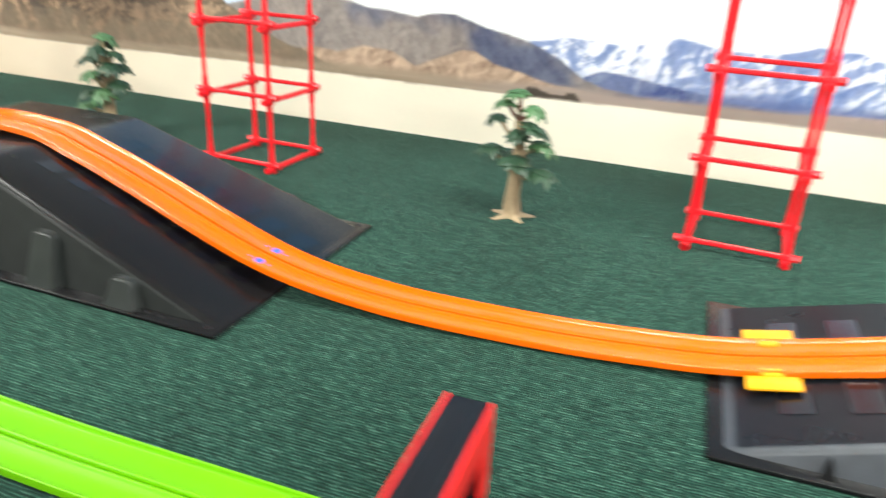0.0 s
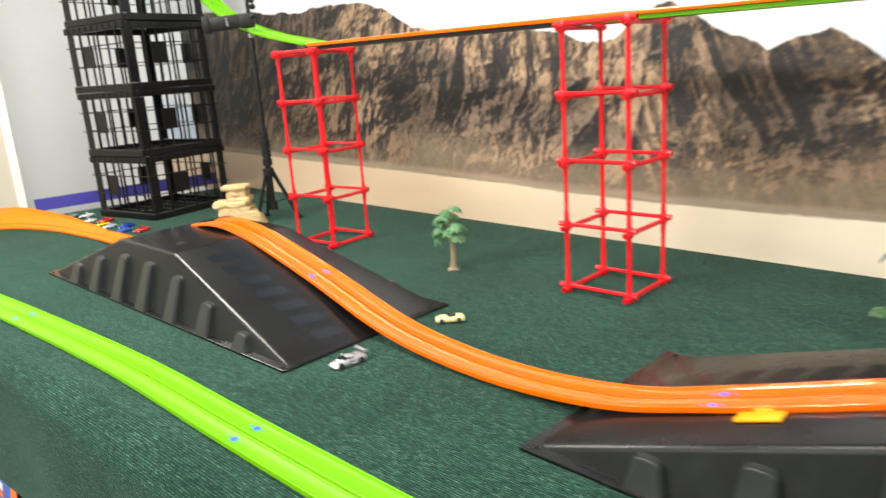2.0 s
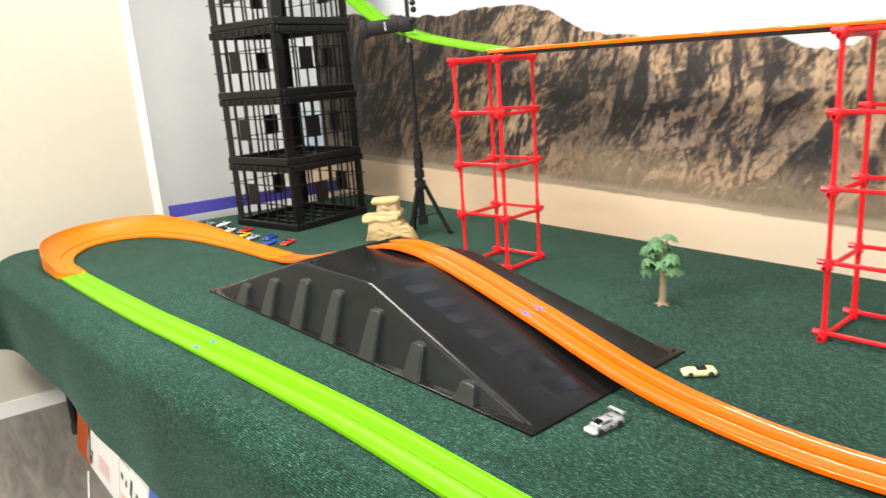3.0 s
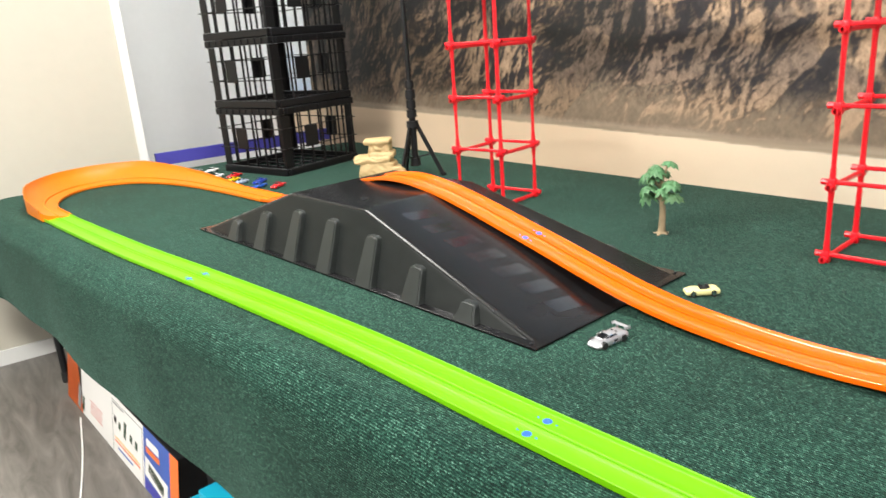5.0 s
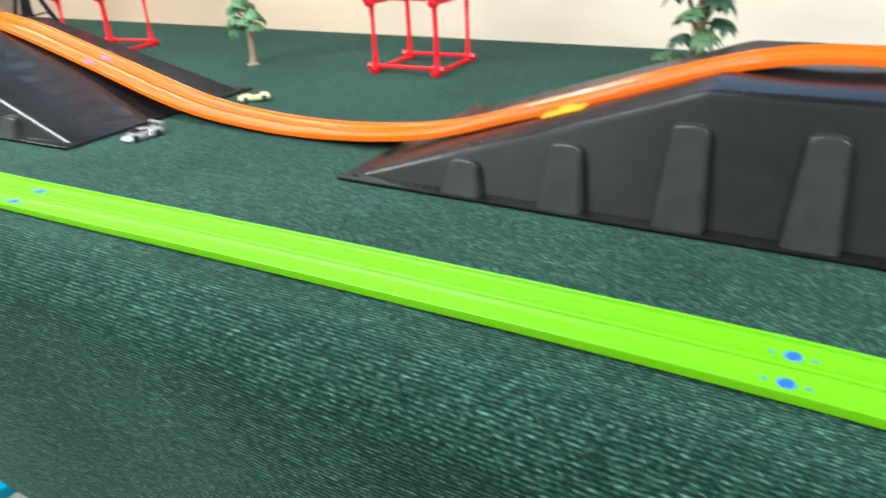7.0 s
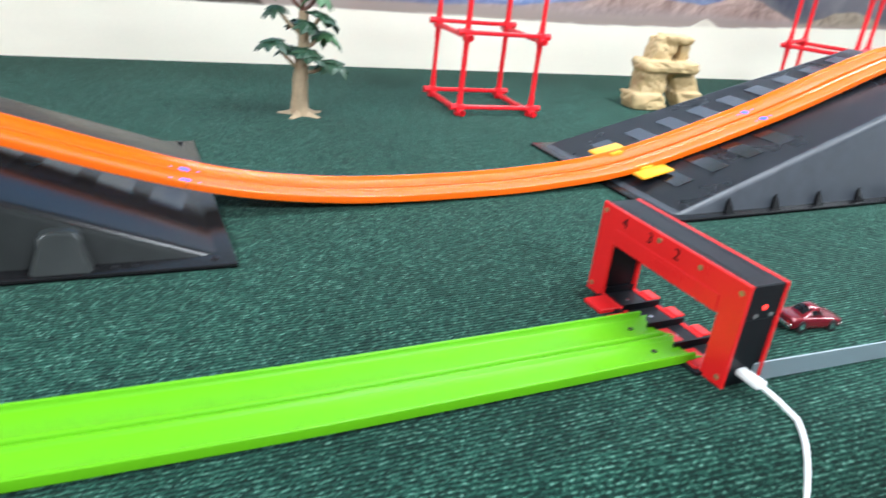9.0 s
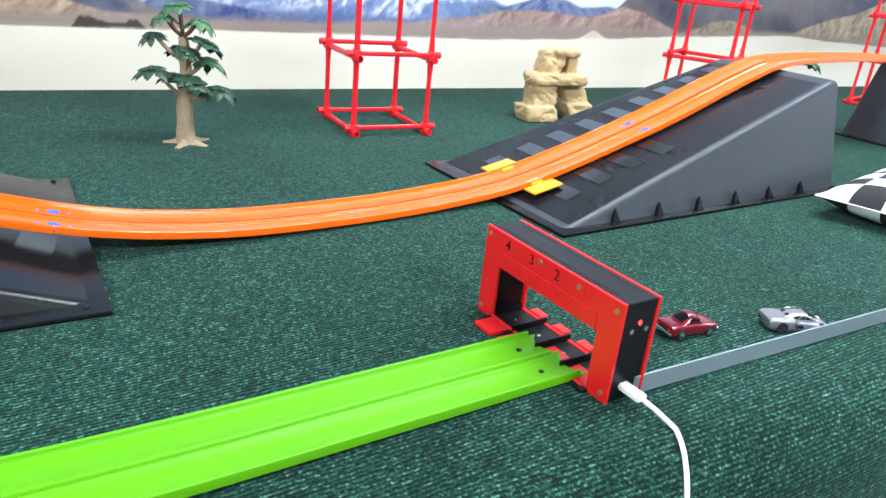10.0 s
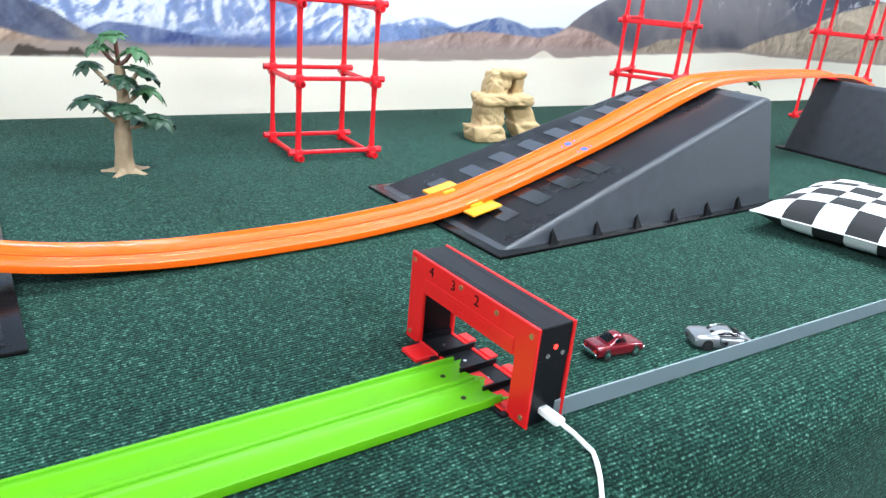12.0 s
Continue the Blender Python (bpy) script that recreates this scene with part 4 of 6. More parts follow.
def hump_ramp(at, length, width, a, b, height, inset, label, skirt=0.0):
    r = thing("hump_ramp", label, "ramp", "black ramps", at=at)
    f = 0.018
    side = [(0.012, 0.004), (a, height), (b, height), (length - 0.012, 0.004)]
    bm = bmesh.new()
    shell(bm, side, width, inset, f)
    hull = part("body", bm, M_RAMP, r, angle=28)
    hull.data.materials.append(M_RAMP_SIDE)
    for p in hull.data.polygons:
        p.material_index = int(abs(p.normal.y) > 0.8)
    bm = bmesh.new()
    box(bm, -skirt * 0.5, length + skirt * 0.5, -skirt, width, 0.0, 0.006, 0.002)
    part("flange", bm, M_RAMP, r)
    # pilasters down each flank
    spots = [0.161, 0.276, 0.394, 0.508, 0.628, 0.747, 0.866]
    for flank in (0, 1):
        for sp in spots:
            x = sp * length
            top_here = height * min(1, (x - 0.012) / (a - 0.012), (length - 0.012 - x) / (length - 0.012 - b))
            hh = min(max(0.76 * top_here, 0.03), 0.124)
            bm = bmesh.new()
            w0, w1 = 0.0295, 0.0215
            lean = inset / height
            outline = [(-w0, 0.0), (w0, 0.0)] + [(math.copysign(w1 * abs(math.cos(q)) ** 0.62, math.cos(q)), hh + 0.017 * (math.sin(q) ** 0.62 - 1)) for q in [math.pi * k / 12 for k in range(13)]]
            front = [bm.verts.new((u, -0.0175 + lean * v + 0.005 * v / hh, v)) for u, v in outline]
            rear = [bm.verts.new((u, 0.012 + lean * v, v)) for u, v in outline]
            bm.faces.new(front)
            for k in range(len(outline)):
                j = (k + 1) % len(outline)
                bm.faces.new((front[k], rear[k], rear[j], front[j]))
            bmesh.ops.recalc_face_normals(bm, faces=bm.faces)
            rim = [e for e in bm.edges if all(v.co.y < -0.004 + lean * v.co.z for v in e.verts) and max(v.co.z for v in e.verts) > 0.002]
            bmesh.ops.bevel(bm, geom=rim, offset=0.0032, segments=3, affect="EDGES")
            part("rib", bm, M_RIB_LIT, r, at=pose(x, f, 0.005) if not flank else pose(x, width - f, 0.005, 0, 0, 180))
    # smooth pads moulded in the slopes, either side of the middle
    for x0, z0, x1, z1 in ((0.012, 0.004, a, height), (b, height, length - 0.012, 0.004)):
        run = math.hypot(x1 - x0, z1 - z0)
        for k in range(7):
            u = run * (0.10 + 0.125 * k)
            bm = bmesh.new()
            tread(bm, u, u + 0.040, 0.0, 0.075, 0.014)
            me = mesh_of("tread_pad", bm, M_PAD_DARK, False)
            for y in (0.130, width - 0.130 - 0.075):
                part("tread_pad", me, None, r, at=slope_pose(x0, z0, x1, z1, y) @ pose(0, 0, -0.0002))
    screw = disc_mesh("screw", 0.004, 0.003, M_BLACK, 12)
    for x in (0.02, length - 0.02):
        for y in (0.012, width - 0.012):
            part("screw", screw, None, r, at=pose(x, y, 0.0065))
    slot = bmesh.new()
    box(slot, -0.004, 0.004, -0.0022, 0.0022, 0, 0.0015)
    slot = mesh_of("peg_hole", slot, M_BLACK)
    for x in (0.10, 0.12, 0.14, 0.16, length / 2 - 0.02, length / 2, length / 2 + 0.02, length - 0.16, length - 0.14, length - 0.12, length - 0.10):
        part("peg_hole", slot, None, r, at=pose(x, 0.009, 0.0055))
    return r


def kicker_ramp(at, length, width, height, inset, label, pads=9):
    r = thing("kicker_ramp", label, "ramp", "black ramps", at=at)
    f = 0.016
    side = [(0.012, 0.004), (length - 0.045, height), (length - 0.018, height - 0.003), (length - 0.010, 0.004)]
    bm = bmesh.new()
    shell(bm, side, width, inset, f, 0.009)
    part("body", bm, M_KICKER_LIT, r, angle=28)
    bm = bmesh.new()
    box(bm, 0, length, 0, width, 0, 0.006, 0.002)
    part("flange", bm, M_RAMP, r)
    a = math.atan2(height - 0.004, length - 0.057)
    run = math.hypot(height, length - 0.057)
    bm = bmesh.new()
    vs = [bm.verts.new(p) for p in ((0.02, 0.024, 0), (run - 0.03, inset + 0.026, 0), (run - 0.03, width - inset - 0.026, 0), (0.02, width - 0.024, 0))]
    bm.faces.new(vs)
    bmesh.ops.solidify(bm, geom=bm.faces[:], thickness=-0.001)
    part("slope_face", bm, M_SLOPE, r, "smooth dark slope", at=slope_pose(0.012, 0.004, length - 0.045, height, 0) @ pose(0, 0, 0.0003))
    for k in range(pads):
        u = run * (0.09 + 0.098 * k)
        bm = bmesh.new()
        tread(bm, u, u + 0.036, 0.0, 0.118, 0.0)
        # near-side pads get a darker copy, painting in their weaker reflection
        near_pad = bm.copy()
        me, faint = mesh_of("tread_pad", bm, M_PAD, False), mesh_of("tread_pad", near_pad, M_PAD_DARK, False)
        for y in (0.085, width - 0.085 - 0.118)[0 if k < 4 else 1:]:
            part("tread_pad", me if y > 0.1 else faint, None, r, at=slope_pose(0.012, 0.004, length - 0.045, height, y) @ pose(0, 0, 0.0009))
    for flank in (0, 1):
        for k in range(6):
            x = length * (0.155 + 0.133 * k)
            bm = bmesh.new()
            vs = [bm.verts.new(p) for p in ((-0.009, 0.0, 0), (0.009, 0.0, 0), (0.0, 0.022, 0.0), (0.0, 0.010, 0.026))]
            for tri in ((0, 1, 3), (1, 2, 3), (2, 0, 3), (0, 2, 1)):
                bm.faces.new([vs[i] for i in tri])
            part("gusset", bm, M_RAMP, r, at=pose(x, 0.006, 0.005) if not flank else pose(x, width - 0.006, 0.005, 0, 0, 180), smooth=False)
    return r


hump_ramp(pose(-0.868, -0.221, 0, 0, 0, 6.4), 1.375, 0.490, 0.475, 0.805, 0.160, 0.052,
          "long black plastic hump ramp with ribbed flanks, orange track across it")
hump_ramp(pose(1.046, 0.049, 0, 0, 0, 4.7), 1.258, 0.460, 0.505, 0.775, 0.162, 0.036,
          "black plastic hump ramp with ribbed flanks and yellow clips", 0.004)
kicker_ramp(pose(2.922, 0.226, 0, 0, 0, 7.0), 0.780, 0.399, 0.218, 0.048, "black plastic kicker ramp, smooth pads up its slope tinted like reflected sky")
kicker_ramp(pose(4.915, 0.836, 0, 0, 0, 186.2), 0.665, 0.399, 0.218, 0.048, "black plastic kicker ramp turned the other way as a landing")

# ---- timing gate ----
def build_gate(at):
    g = thing("timing_gate", "red and black four-lane finish gate with lane numbers and white cable", "timing gate", at=at)
    L, D, H, P = 0.211, 0.0405, 0.106, 0.004      # length along x, depth along y, height, plate thickness
    for nm, y0 in (("front_plate", -P), ("rear_plate", D)):
        bm = bmesh.new()
        x0, x1, z0, z1 = 0.028, L - 0.028, 0.005, H - 0.040
        rings = [[bm.verts.new((x, y, z)) for x, z in ring] for y in (y0, y0 + P)
                 for ring in (((0, 0), (L, 0), (L, H), (0, H)), ((x0, z0), (x1, z0), (x1, z1), (x0, z1)))]
        near_out, near_in, far_out, far_in = rings
        for k in range(4):
            j = (k + 1) % 4
            bm.faces.new((near_out[k], near_out[j], near_in[j], near_in[k]))
            bm.faces.new((far_out[j], far_out[k], far_in[k], far_in[j]))
            bm.faces.new((near_out[j], near_out[k], far_out[k], far_out[j]))
            bm.faces.new((near_in[k], near_in[j], far_in[j], far_in[k]))
        bmesh.ops.recalc_face_normals(bm, faces=bm.faces)
        bmesh.ops.bevel(bm, geom=[e for e in bm.edges if abs(e.verts[0].co.y - e.verts[1].co.y) < 1e-5 and len(e.link_faces) == 2 and abs(e.link_faces[0].normal.dot(e.link_faces[1].normal)) < 0.5], offset=0.0007, segments=1, affect="EDGES")
        part(nm, bm, M_GATE_RED, g, "red printed face plate")
    bm = bmesh.new()
    box(bm, 0.001, L - 0.001, 0, D, H - 0.036, H - 0.0004, 0.001, 1)
    box(bm, 0.002, 0.024, 0, D, 0, H - 0.035, 0.001, 1)
    box(bm, L - 0.024, L - 0.002, 0, D, 0, H - 0.035, 0.001, 1)
    body = part("housing", bm, M_GATE_BLACK, g, "black housing between the plates")
    bm = bmesh.new()
    for a, b, c, d in ((0.016, L - 0.016, 0.006, 0.0075), (0.016, L - 0.016, D - 0.0075, D - 0.006)):
        box(bm, a, b, c, d, H - 0.0006, H - 0.0001)
    part("lid_groove", bm, M_BLACK, body)
    bm = bmesh.new()
    box(bm, 0.024, L - 0.024, -0.012, D + 0.012, 0.0, 0.0035, 0.0006, 1)
    part("lane_floor", bm, M_GATE_BLACK, g)
    fence = bmesh.new()
    box(fence, -0.0012, 0.0012, -0.004, D + 0.004, 0.003, 0.011)
    fence = mesh_of("lane_divider", fence, M_GATE_BLACK, False)
    tab = bmesh.new()
    box(tab, -0.015, 0.015, -0.026, 0.0, 0.0, 0.005, 0.0008, 1)
    tab = mesh_of("track_tab", tab, M_GATE_RED)
    stub = bmesh.new()
    box(stub, -0.010, 0.010, 0.0, 0.012, 0.0038, 0.0068, 0.0008, 1)
    stub = mesh_of("track_tab", stub, M_GATE_RED)
    eye = disc_mesh("sensor", 0.0025, 0.001, M_STEEL, 10)
    pitch = (L - 0.052) / 4
    for k in range(5):
        part("lane_divider", fence, None, g, at=pose(0.026 + pitch * k, 0, 0))
    for k in range(4):
        x = 0.026 + pitch * (k + 0.5)
        part("sensor", eye, None, g, at=pose(x, D * 0.45, 0.004))
        part("track_tab", tab, None, g, "red track tab", at=pose(x, -0.004, 0) if k < 2 else pose(x, 0.019, 0))
        part("track_tab", stub, None, g, "red track tab", at=pose(x, D + 0.004, 0))
    for k, digit in enumerate("4321"):
        x = 0.031 + (L - 0.060) * (0.06 + 0.264 * k)
        letters(digit, 0.0165, M_GATE_RED if digit == "1" else M_GATE_BLACK, g, pose(x, -P - 0.0002, H - 0.011, 90), "lane_number", 0.0003)
    rim = bmesh.new()
    box(rim, 0.030, L - 0.030, -P - 0.0012, -P, H - 0.040, H - 0.022, 0.0005, 1)
    name_plate = part("raised_band", rim, M_GATE_RED, g)
    mark = bmesh.new()
    box(mark, -0.004, 0.004, -0.0004, 0, -0.0035, 0.0035)
    mark = mesh_of("lettering_bar", mark, M_GATE_RED, False)
    for k in range(8):
        part("lettering_bar", mark, None, name_plate, at=pose(L / 2 - 0.032 + 0.0095 * k, -P - 0.0014, H - 0.030))
    screw = disc_mesh("screw", 0.003, 0.0016, M_BRASS, 12)
    for x, z in ((0.007, 0.009), (0.007, H - 0.008), (L - 0.008, 0.009), (L - 0.008, H - 0.010), (L / 2 - 0.012, H - 0.007), (L * 0.72, H - 0.009)):
        part("screw", screw, None, g, "brass screw head", at=pose(x, -P - 0.0004, z, 90))
    # end with its lamp and two buttons
    part("indicator_lamp", disc_mesh("indicator_lamp", 0.0028, 0.002, M_LED, 12), None, g, "lit red lamp", at=pose(L - 0.0015, 0.0215, H - 0.023, 0, 90))
    for y in (0.0125, 0.0315):
        part("button", disc_mesh("button", 0.0028, 0.0014, M_STEEL, 12), None, g, "small metal button", at=pose(L - 0.001, y, H - 0.031, 0, 90))
    bm = bmesh.new()
    box(bm, L - 0.004, L + 0.024, 0.012, 0.024, 0.012, 0.019, 0.002)
    part("cable_plug", bm, M_WHITE, g, "white plug")
    return g


GATE = pose(2.689, 0.0600, 0, 0, 0, -83.6)
build_gate(GATE)
cable = thing("charging_cable", "thin white charging cable trailing over the carpet edge", "cable")
start = (GATE @ Vector((0.231, 0.018, 0.0155)))
bm = bmesh.new()
tube(bm, smooth_path([start, start + Vector((0.008, -0.016, -0.006)), (2.746, -0.205, 0.003), (2.730, -0.240, -0.012), (2.712, -0.268, -0.060), (2.70, -0.279, -0.2), (2.70, -0.290, -0.4)], 0.012), 0.0024, 8)
part("cord", bm, M_WHITE, cable)

M_PALE_EDGE = plain("cut_acrylic_edge", (0.30, 0.36, 0.38), 0.25, vary=0.1)
strip = thing("guard_strip", "clear acrylic guard strip standing along the table edge", "guard")
bm = bmesh.new()
sweep(bm, smooth_path([(2.745, -0.144, 0.0), (3.05, -0.125, 0.0), (3.374, -0.104, 0.0), (4.1, -0.060, 0.0)], 0.05), [(-0.0008, 0.001), (0.0008, 0.001), (0.0008, 0.020), (-0.0008, 0.020)])
part("panel", bm, M_CLEAR, strip)
bm = bmesh.new()
sweep(bm, smooth_path([(2.745, -0.144, 0.0), (3.05, -0.125, 0.0), (3.374, -0.104, 0.0), (4.1, -0.060, 0.0)], 0.05), [(-0.0008, 0.0202), (0.0008, 0.0202), (0.0008, 0.0209), (-0.0008, 0.0209)])
part("top_edge", bm, M_PALE_EDGE, strip, "bright cut edge")


# ---- toy cars ----
WHEEL_R = 0.0058


def car_wheels(owner, length, width, rim, wheelbase=0.60, r=WHEEL_R):
    bm = bmesh.new()
    rod(bm, (0, -0.0028, 0), (0, 0.0028, 0), r, None, 16)
    tyre = mesh_of("tyre", bm, M_TYRE)
    bm = bmesh.new()
    rod(bm, (0, -0.0032, 0), (0, 0.0032, 0), r * 0.62, r * 0.55, 10)
    hub = mesh_of("rim", bm, rim)
    for sx in (-1, 1):
        for sy in (-1, 1):
            w = part("wheel", tyre, None, owner, at=pose(sx * length * wheelbase / 2, sy * (width / 2 - 0.0022), r))
            part("rim", hub, None, w)


def spline(rows, n=5):
    """Fills a list of equal-length rows with n steps between each two, on a smooth curve."""
    out = []
    for k in range(len(rows) - 1):
        p0, p1, p2, p3 = rows[max(k - 1, 0)], rows[k], rows[k + 1], rows[min(k + 2, len(rows) - 1)]
        for s in range(n):
            u = s / n
            out.append([0.5 * (2 * b + (c - a) * u + (2 * a - 5 * b + 4 * c - d) * u * u + (3 * b - a - 3 * c + d) * u ** 3) for a, b, c, d in zip(p0, p1, p2, p3)])
    return out + [list(rows[-1])]


def car_body(stations):
    """Lofts rounded cross sections (x, half width, bottom, shoulder, crown) into a shell."""
    bm = bmesh.new()
    rings = []
    for x, w, zb, zs, zc in spline(stations, 4):
        half = [(0.84, zb), (0.95, zb + (zs - zb) * 0.12), (1.0, zb + (zs - zb) * 0.42), (0.985, zb + (zs - zb) * 0.72), (0.95, zb + (zs - zb) * 0.92), (0.88, zs + (zc - zs) * 0.35), (0.70, zs + (zc - zs) * 0.78), (0.36, zc)]
        ring = [(-f * w, z) for f, z in half] + [(f * w, z) for f, z in half[::-1]]
        rings.append([bm.verts.new((x, y, z)) for y, z in ring])
    for a, b in zip(rings, rings[1:]):
        n = len(a)
        for k in range(n):
            bm.faces.new((a[k], a[(k + 1) % n], b[(k + 1) % n], b[k]))
    bm.faces.new(rings[0][::-1])
    bm.faces.new(rings[-1])
    return bm


def dome_cabin(owner, rows, zb, panes, colour):
    """A rounded roof: rows of (x, half width, height over zb) from tail to nose; panes: (u0, u1, a0, a1) in row numbers and degrees round the arch."""
    def at(u, a, lift=0.0):
        k = min(int(u), len(rows) - 2)
        f = u - k
        p0, p1, p2, p3 = rows[max(k - 1, 0)], rows[k], rows[k + 1], rows[min(k + 2, len(rows) - 1)]
        x, w, h = [0.5 * (2 * b + (c - q) * f + (2 * q - 5 * b + 4 * c - d) * f * f + (3 * b - q - 3 * c + d) * f ** 3) for q, b, c, d in zip(p0, p1, p2, p3)]
        ca, sa = math.cos(math.radians(a)), math.sin(math.radians(a))
        y = math.copysign(abs(ca) ** 0.62, ca) * w * (1 - 0.24 * max(sa, 0.0))
        return Vector((x, y + math.copysign(lift, ca) * abs(ca), zb + max(sa, 0.0) ** 0.75 * h + lift * sa))

    def grid(us, angles, lift=0.0):
        bm = bmesh.new()
        vs = [[bm.verts.new(at(u, a, lift)) for a in angles] for u in us]
        for p, q in zip(vs, vs[1:]):
            for k in range(len(p) - 1):
                bm.faces.new((p[k], q[k], q[k + 1], p[k + 1]))
        return bm, vs

    n = len(rows) - 1
    bm, vs = grid([n * k / 24 for k in range(25)], [180 * k / 20 for k in range(21)])
    bm.faces.new(vs[0])
    bm.faces.new(vs[-1][::-1])
    bmesh.ops.recalc_face_normals(bm, faces=bm.faces)
    cab = part("cabin", bm, colour, owner)
    for u0, u1, a0, a1 in panes:
        bm, vs = grid([u0 + (u1 - u0) * k / 8 for k in range(9)], [a0 + (a1 - a0) * k / 8 for k in range(9)], 0.0003)
        bmesh.ops.solidify(bm, geom=bm.faces[:], thickness=0.0003)
        bmesh.ops.recalc_face_normals(bm, faces=bm.faces)
        part("window", bm, M_GLASS, cab, "dark tinted window")
    return cab


def lamps(owner, x, w, z, mat, name):
    bm = bmesh.new()
    box(bm, -0.001, 0.001, -0.0025, 0.0025, -0.0012, 0.0012, 0.0005, 1)
    me = mesh_of(name, bm, mat)
    for s in (-1, 1):
        part(name, me, None, owner, at=pose(x, s * w, z))


M_HEADLAMP = plain("headlamp_white", (0.75, 0.76, 0.72), 0.2, vary=0.05)
M_TAIL = plain("tail_lamp_red", (0.5, 0.01, 0.01), 0.2, vary=0.05)
M_CHROME = plain("chrome", (0.75, 0.75, 0.77), 0.12, metal=1.0, vary=0.03)
M_DARKRIM = plain("dark_rim", (0.05, 0.05, 0.055), 0.3, metal=0.6)


def coupe(at, colour, rim, label, length=0.074, width=0.029, chrome=True, group="toy cars"):
    c = thing("toy_car", label, "toy car", group, at=at)
    h, w = length / 2, width / 2
    part("body", car_body([(-h, w * 0.84, 0.0045, 0.0105, 0.0112), (-h * 0.93, w * 0.95, 0.0032, 0.0122, 0.0132), (-h * 0.5, w, 0.0028, 0.0128, 0.0138), (0, w * 0.97, 0.0028, 0.0126, 0.0136),
                           (h * 0.5, w, 0.0028, 0.0122, 0.0130), (h * 0.92, w * 0.92, 0.0032, 0.0108, 0.0116), (h, w * 0.80, 0.0048, 0.0092, 0.0098)]), colour, c, angle=50)
    dome_cabin(c, [(-h * 0.60, w * 0.74, 0.0004), (-h * 0.42, w * 0.82, 0.0048), (-h * 0.18, w * 0.84, 0.0086), (h * 0.06, w * 0.84, 0.0088), (h * 0.24, w * 0.82, 0.0050), (h * 0.40, w * 0.75, 0.0004)],
               0.0128, ((0.55, 1.75, 48, 132), (3.25, 4.5, 48, 132), (1.7, 2.7, 12, 36), (2.85, 3.7, 12, 36), (1.7, 2.7, 144, 168), (2.85, 3.7, 144, 168)), colour)
    car_wheels(c, length, width, rim)
    if chrome:
        for x, nm in ((-h - 0.0004, "rear_bumper"), (h + 0.0002, "front_bumper")):
            bm = bmesh.new()
            box(bm, x - 0.0013, x + 0.0013, -w * 0.88, w * 0.88, 0.0042, 0.0076, 0.0009)
            part(nm, bm, M_CHROME, c, "chrome bumper")
    lamps(c, h * 0.985, w * 0.58, 0.0082, M_HEADLAMP, "headlamp")
    lamps(c, -h * 0.995, w * 0.6, 0.0090, M_TAIL, "tail_lamp")
    return c


def supercar(at, colour, second, label, length=0.076, width=0.033, wing=False, group="toy cars"):
    c = thing("toy_car", label, "toy car", group, at=at)
    h, w = length / 2, width / 2
    part("body", car_body([(-h, w * 0.86, 0.0050, 0.0125, 0.0135), (-h * 0.88, w * 0.97, 0.0030, 0.0140, 0.0155), (-h * 0.55, w, 0.0024, 0.0142, 0.0165), (-0.05 * h, w * 0.93, 0.0022, 0.0128, 0.0150),
                           (h * 0.45, w * 0.97, 0.0022, 0.0116, 0.0126), (h * 0.85, w * 0.90, 0.0024, 0.0086, 0.0092), (h, w * 0.66, 0.0032, 0.0060, 0.0066)]), colour, c, angle=50)
    dome_cabin(c, [(-h * 0.66, w * 0.62, 0.0004), (-h * 0.42, w * 0.72, 0.0036), (-h * 0.12, w * 0.77, 0.0062), (h * 0.14, w * 0.78, 0.0062), (h * 0.38, w * 0.74, 0.0036), (h * 0.58, w * 0.66, 0.0002)],
               0.0138, ((3.2, 4.6, 46, 134), (1.5, 4.1, 10, 38), (1.5, 4.1, 142, 170)), colour)
    for s in (-1, 1):
        bm = bmesh.new()
        tube(bm, smooth_path([(h * 0.34, s * w * 0.80, 0.0158), (h * 0.05, s * w * 0.66, 0.0192), (-h * 0.20, s * w * 0.86, 0.0160), (-h * 0.24, s * w * 1.0, 0.0110), (-h * 0.10, s * w * 1.0, 0.0066), (h * 0.16, s * w * 0.98, 0.0058)], 0.002), 0.0006, 6)
        part("side_trim", bm, M_CHROME, c, "bright curved side line")
        bm = bmesh.new()
        box(bm, -h * 0.20, h * 0.02, s * w * 0.955 - 0.0008, s * w * 0.955 + 0.0008, 0.0066, 0.0108, 0.0006, 1)
        part("side_intake", bm, second, c, "dark side intake")
    for s in (-1, 1):
        bm = bmesh.new()
        box(bm, -h * 0.46, -h * 0.34, s * w * 0.26 - 0.0016, s * w * 0.26 + 0.0016, 0.0155, 0.0190, 0.0006, 1)
        part("intake", bm, M_BLACK, c)
    bm = bmesh.new()
    box(bm, -h * 1.0, -h * 0.93, -w * 0.8, w * 0.8, 0.0045, 0.0105, 0.001)
    part("rear_panel", bm, M_BLACK, c)
    car_wheels(c, length, width, M_DARKRIM, 0.62, 0.0064)
    lamps(c, h * 0.86, w * 0.62, 0.0085, M_HEADLAMP, "headlamp")
    if wing:
        bm = bmesh.new()
        box(bm, -h * 1.02, -h * 0.80, -w * 1.0, w * 1.0, 0.0230, 0.0242, 0.0005, 1)
        for s in (-1, 1):
            box(bm, -h * 0.96, -h * 0.86, s * w * 0.55 - 0.0006, s * w * 0.55 + 0.0006, 0.014, 0.0232)
            box(bm, -h * 1.03, -h * 0.78, s * w - 0.0006, s * w + 0.0006, 0.0205, 0.0255)
        part("rear_wing", bm, colour, c, "tall rear wing")
    return c


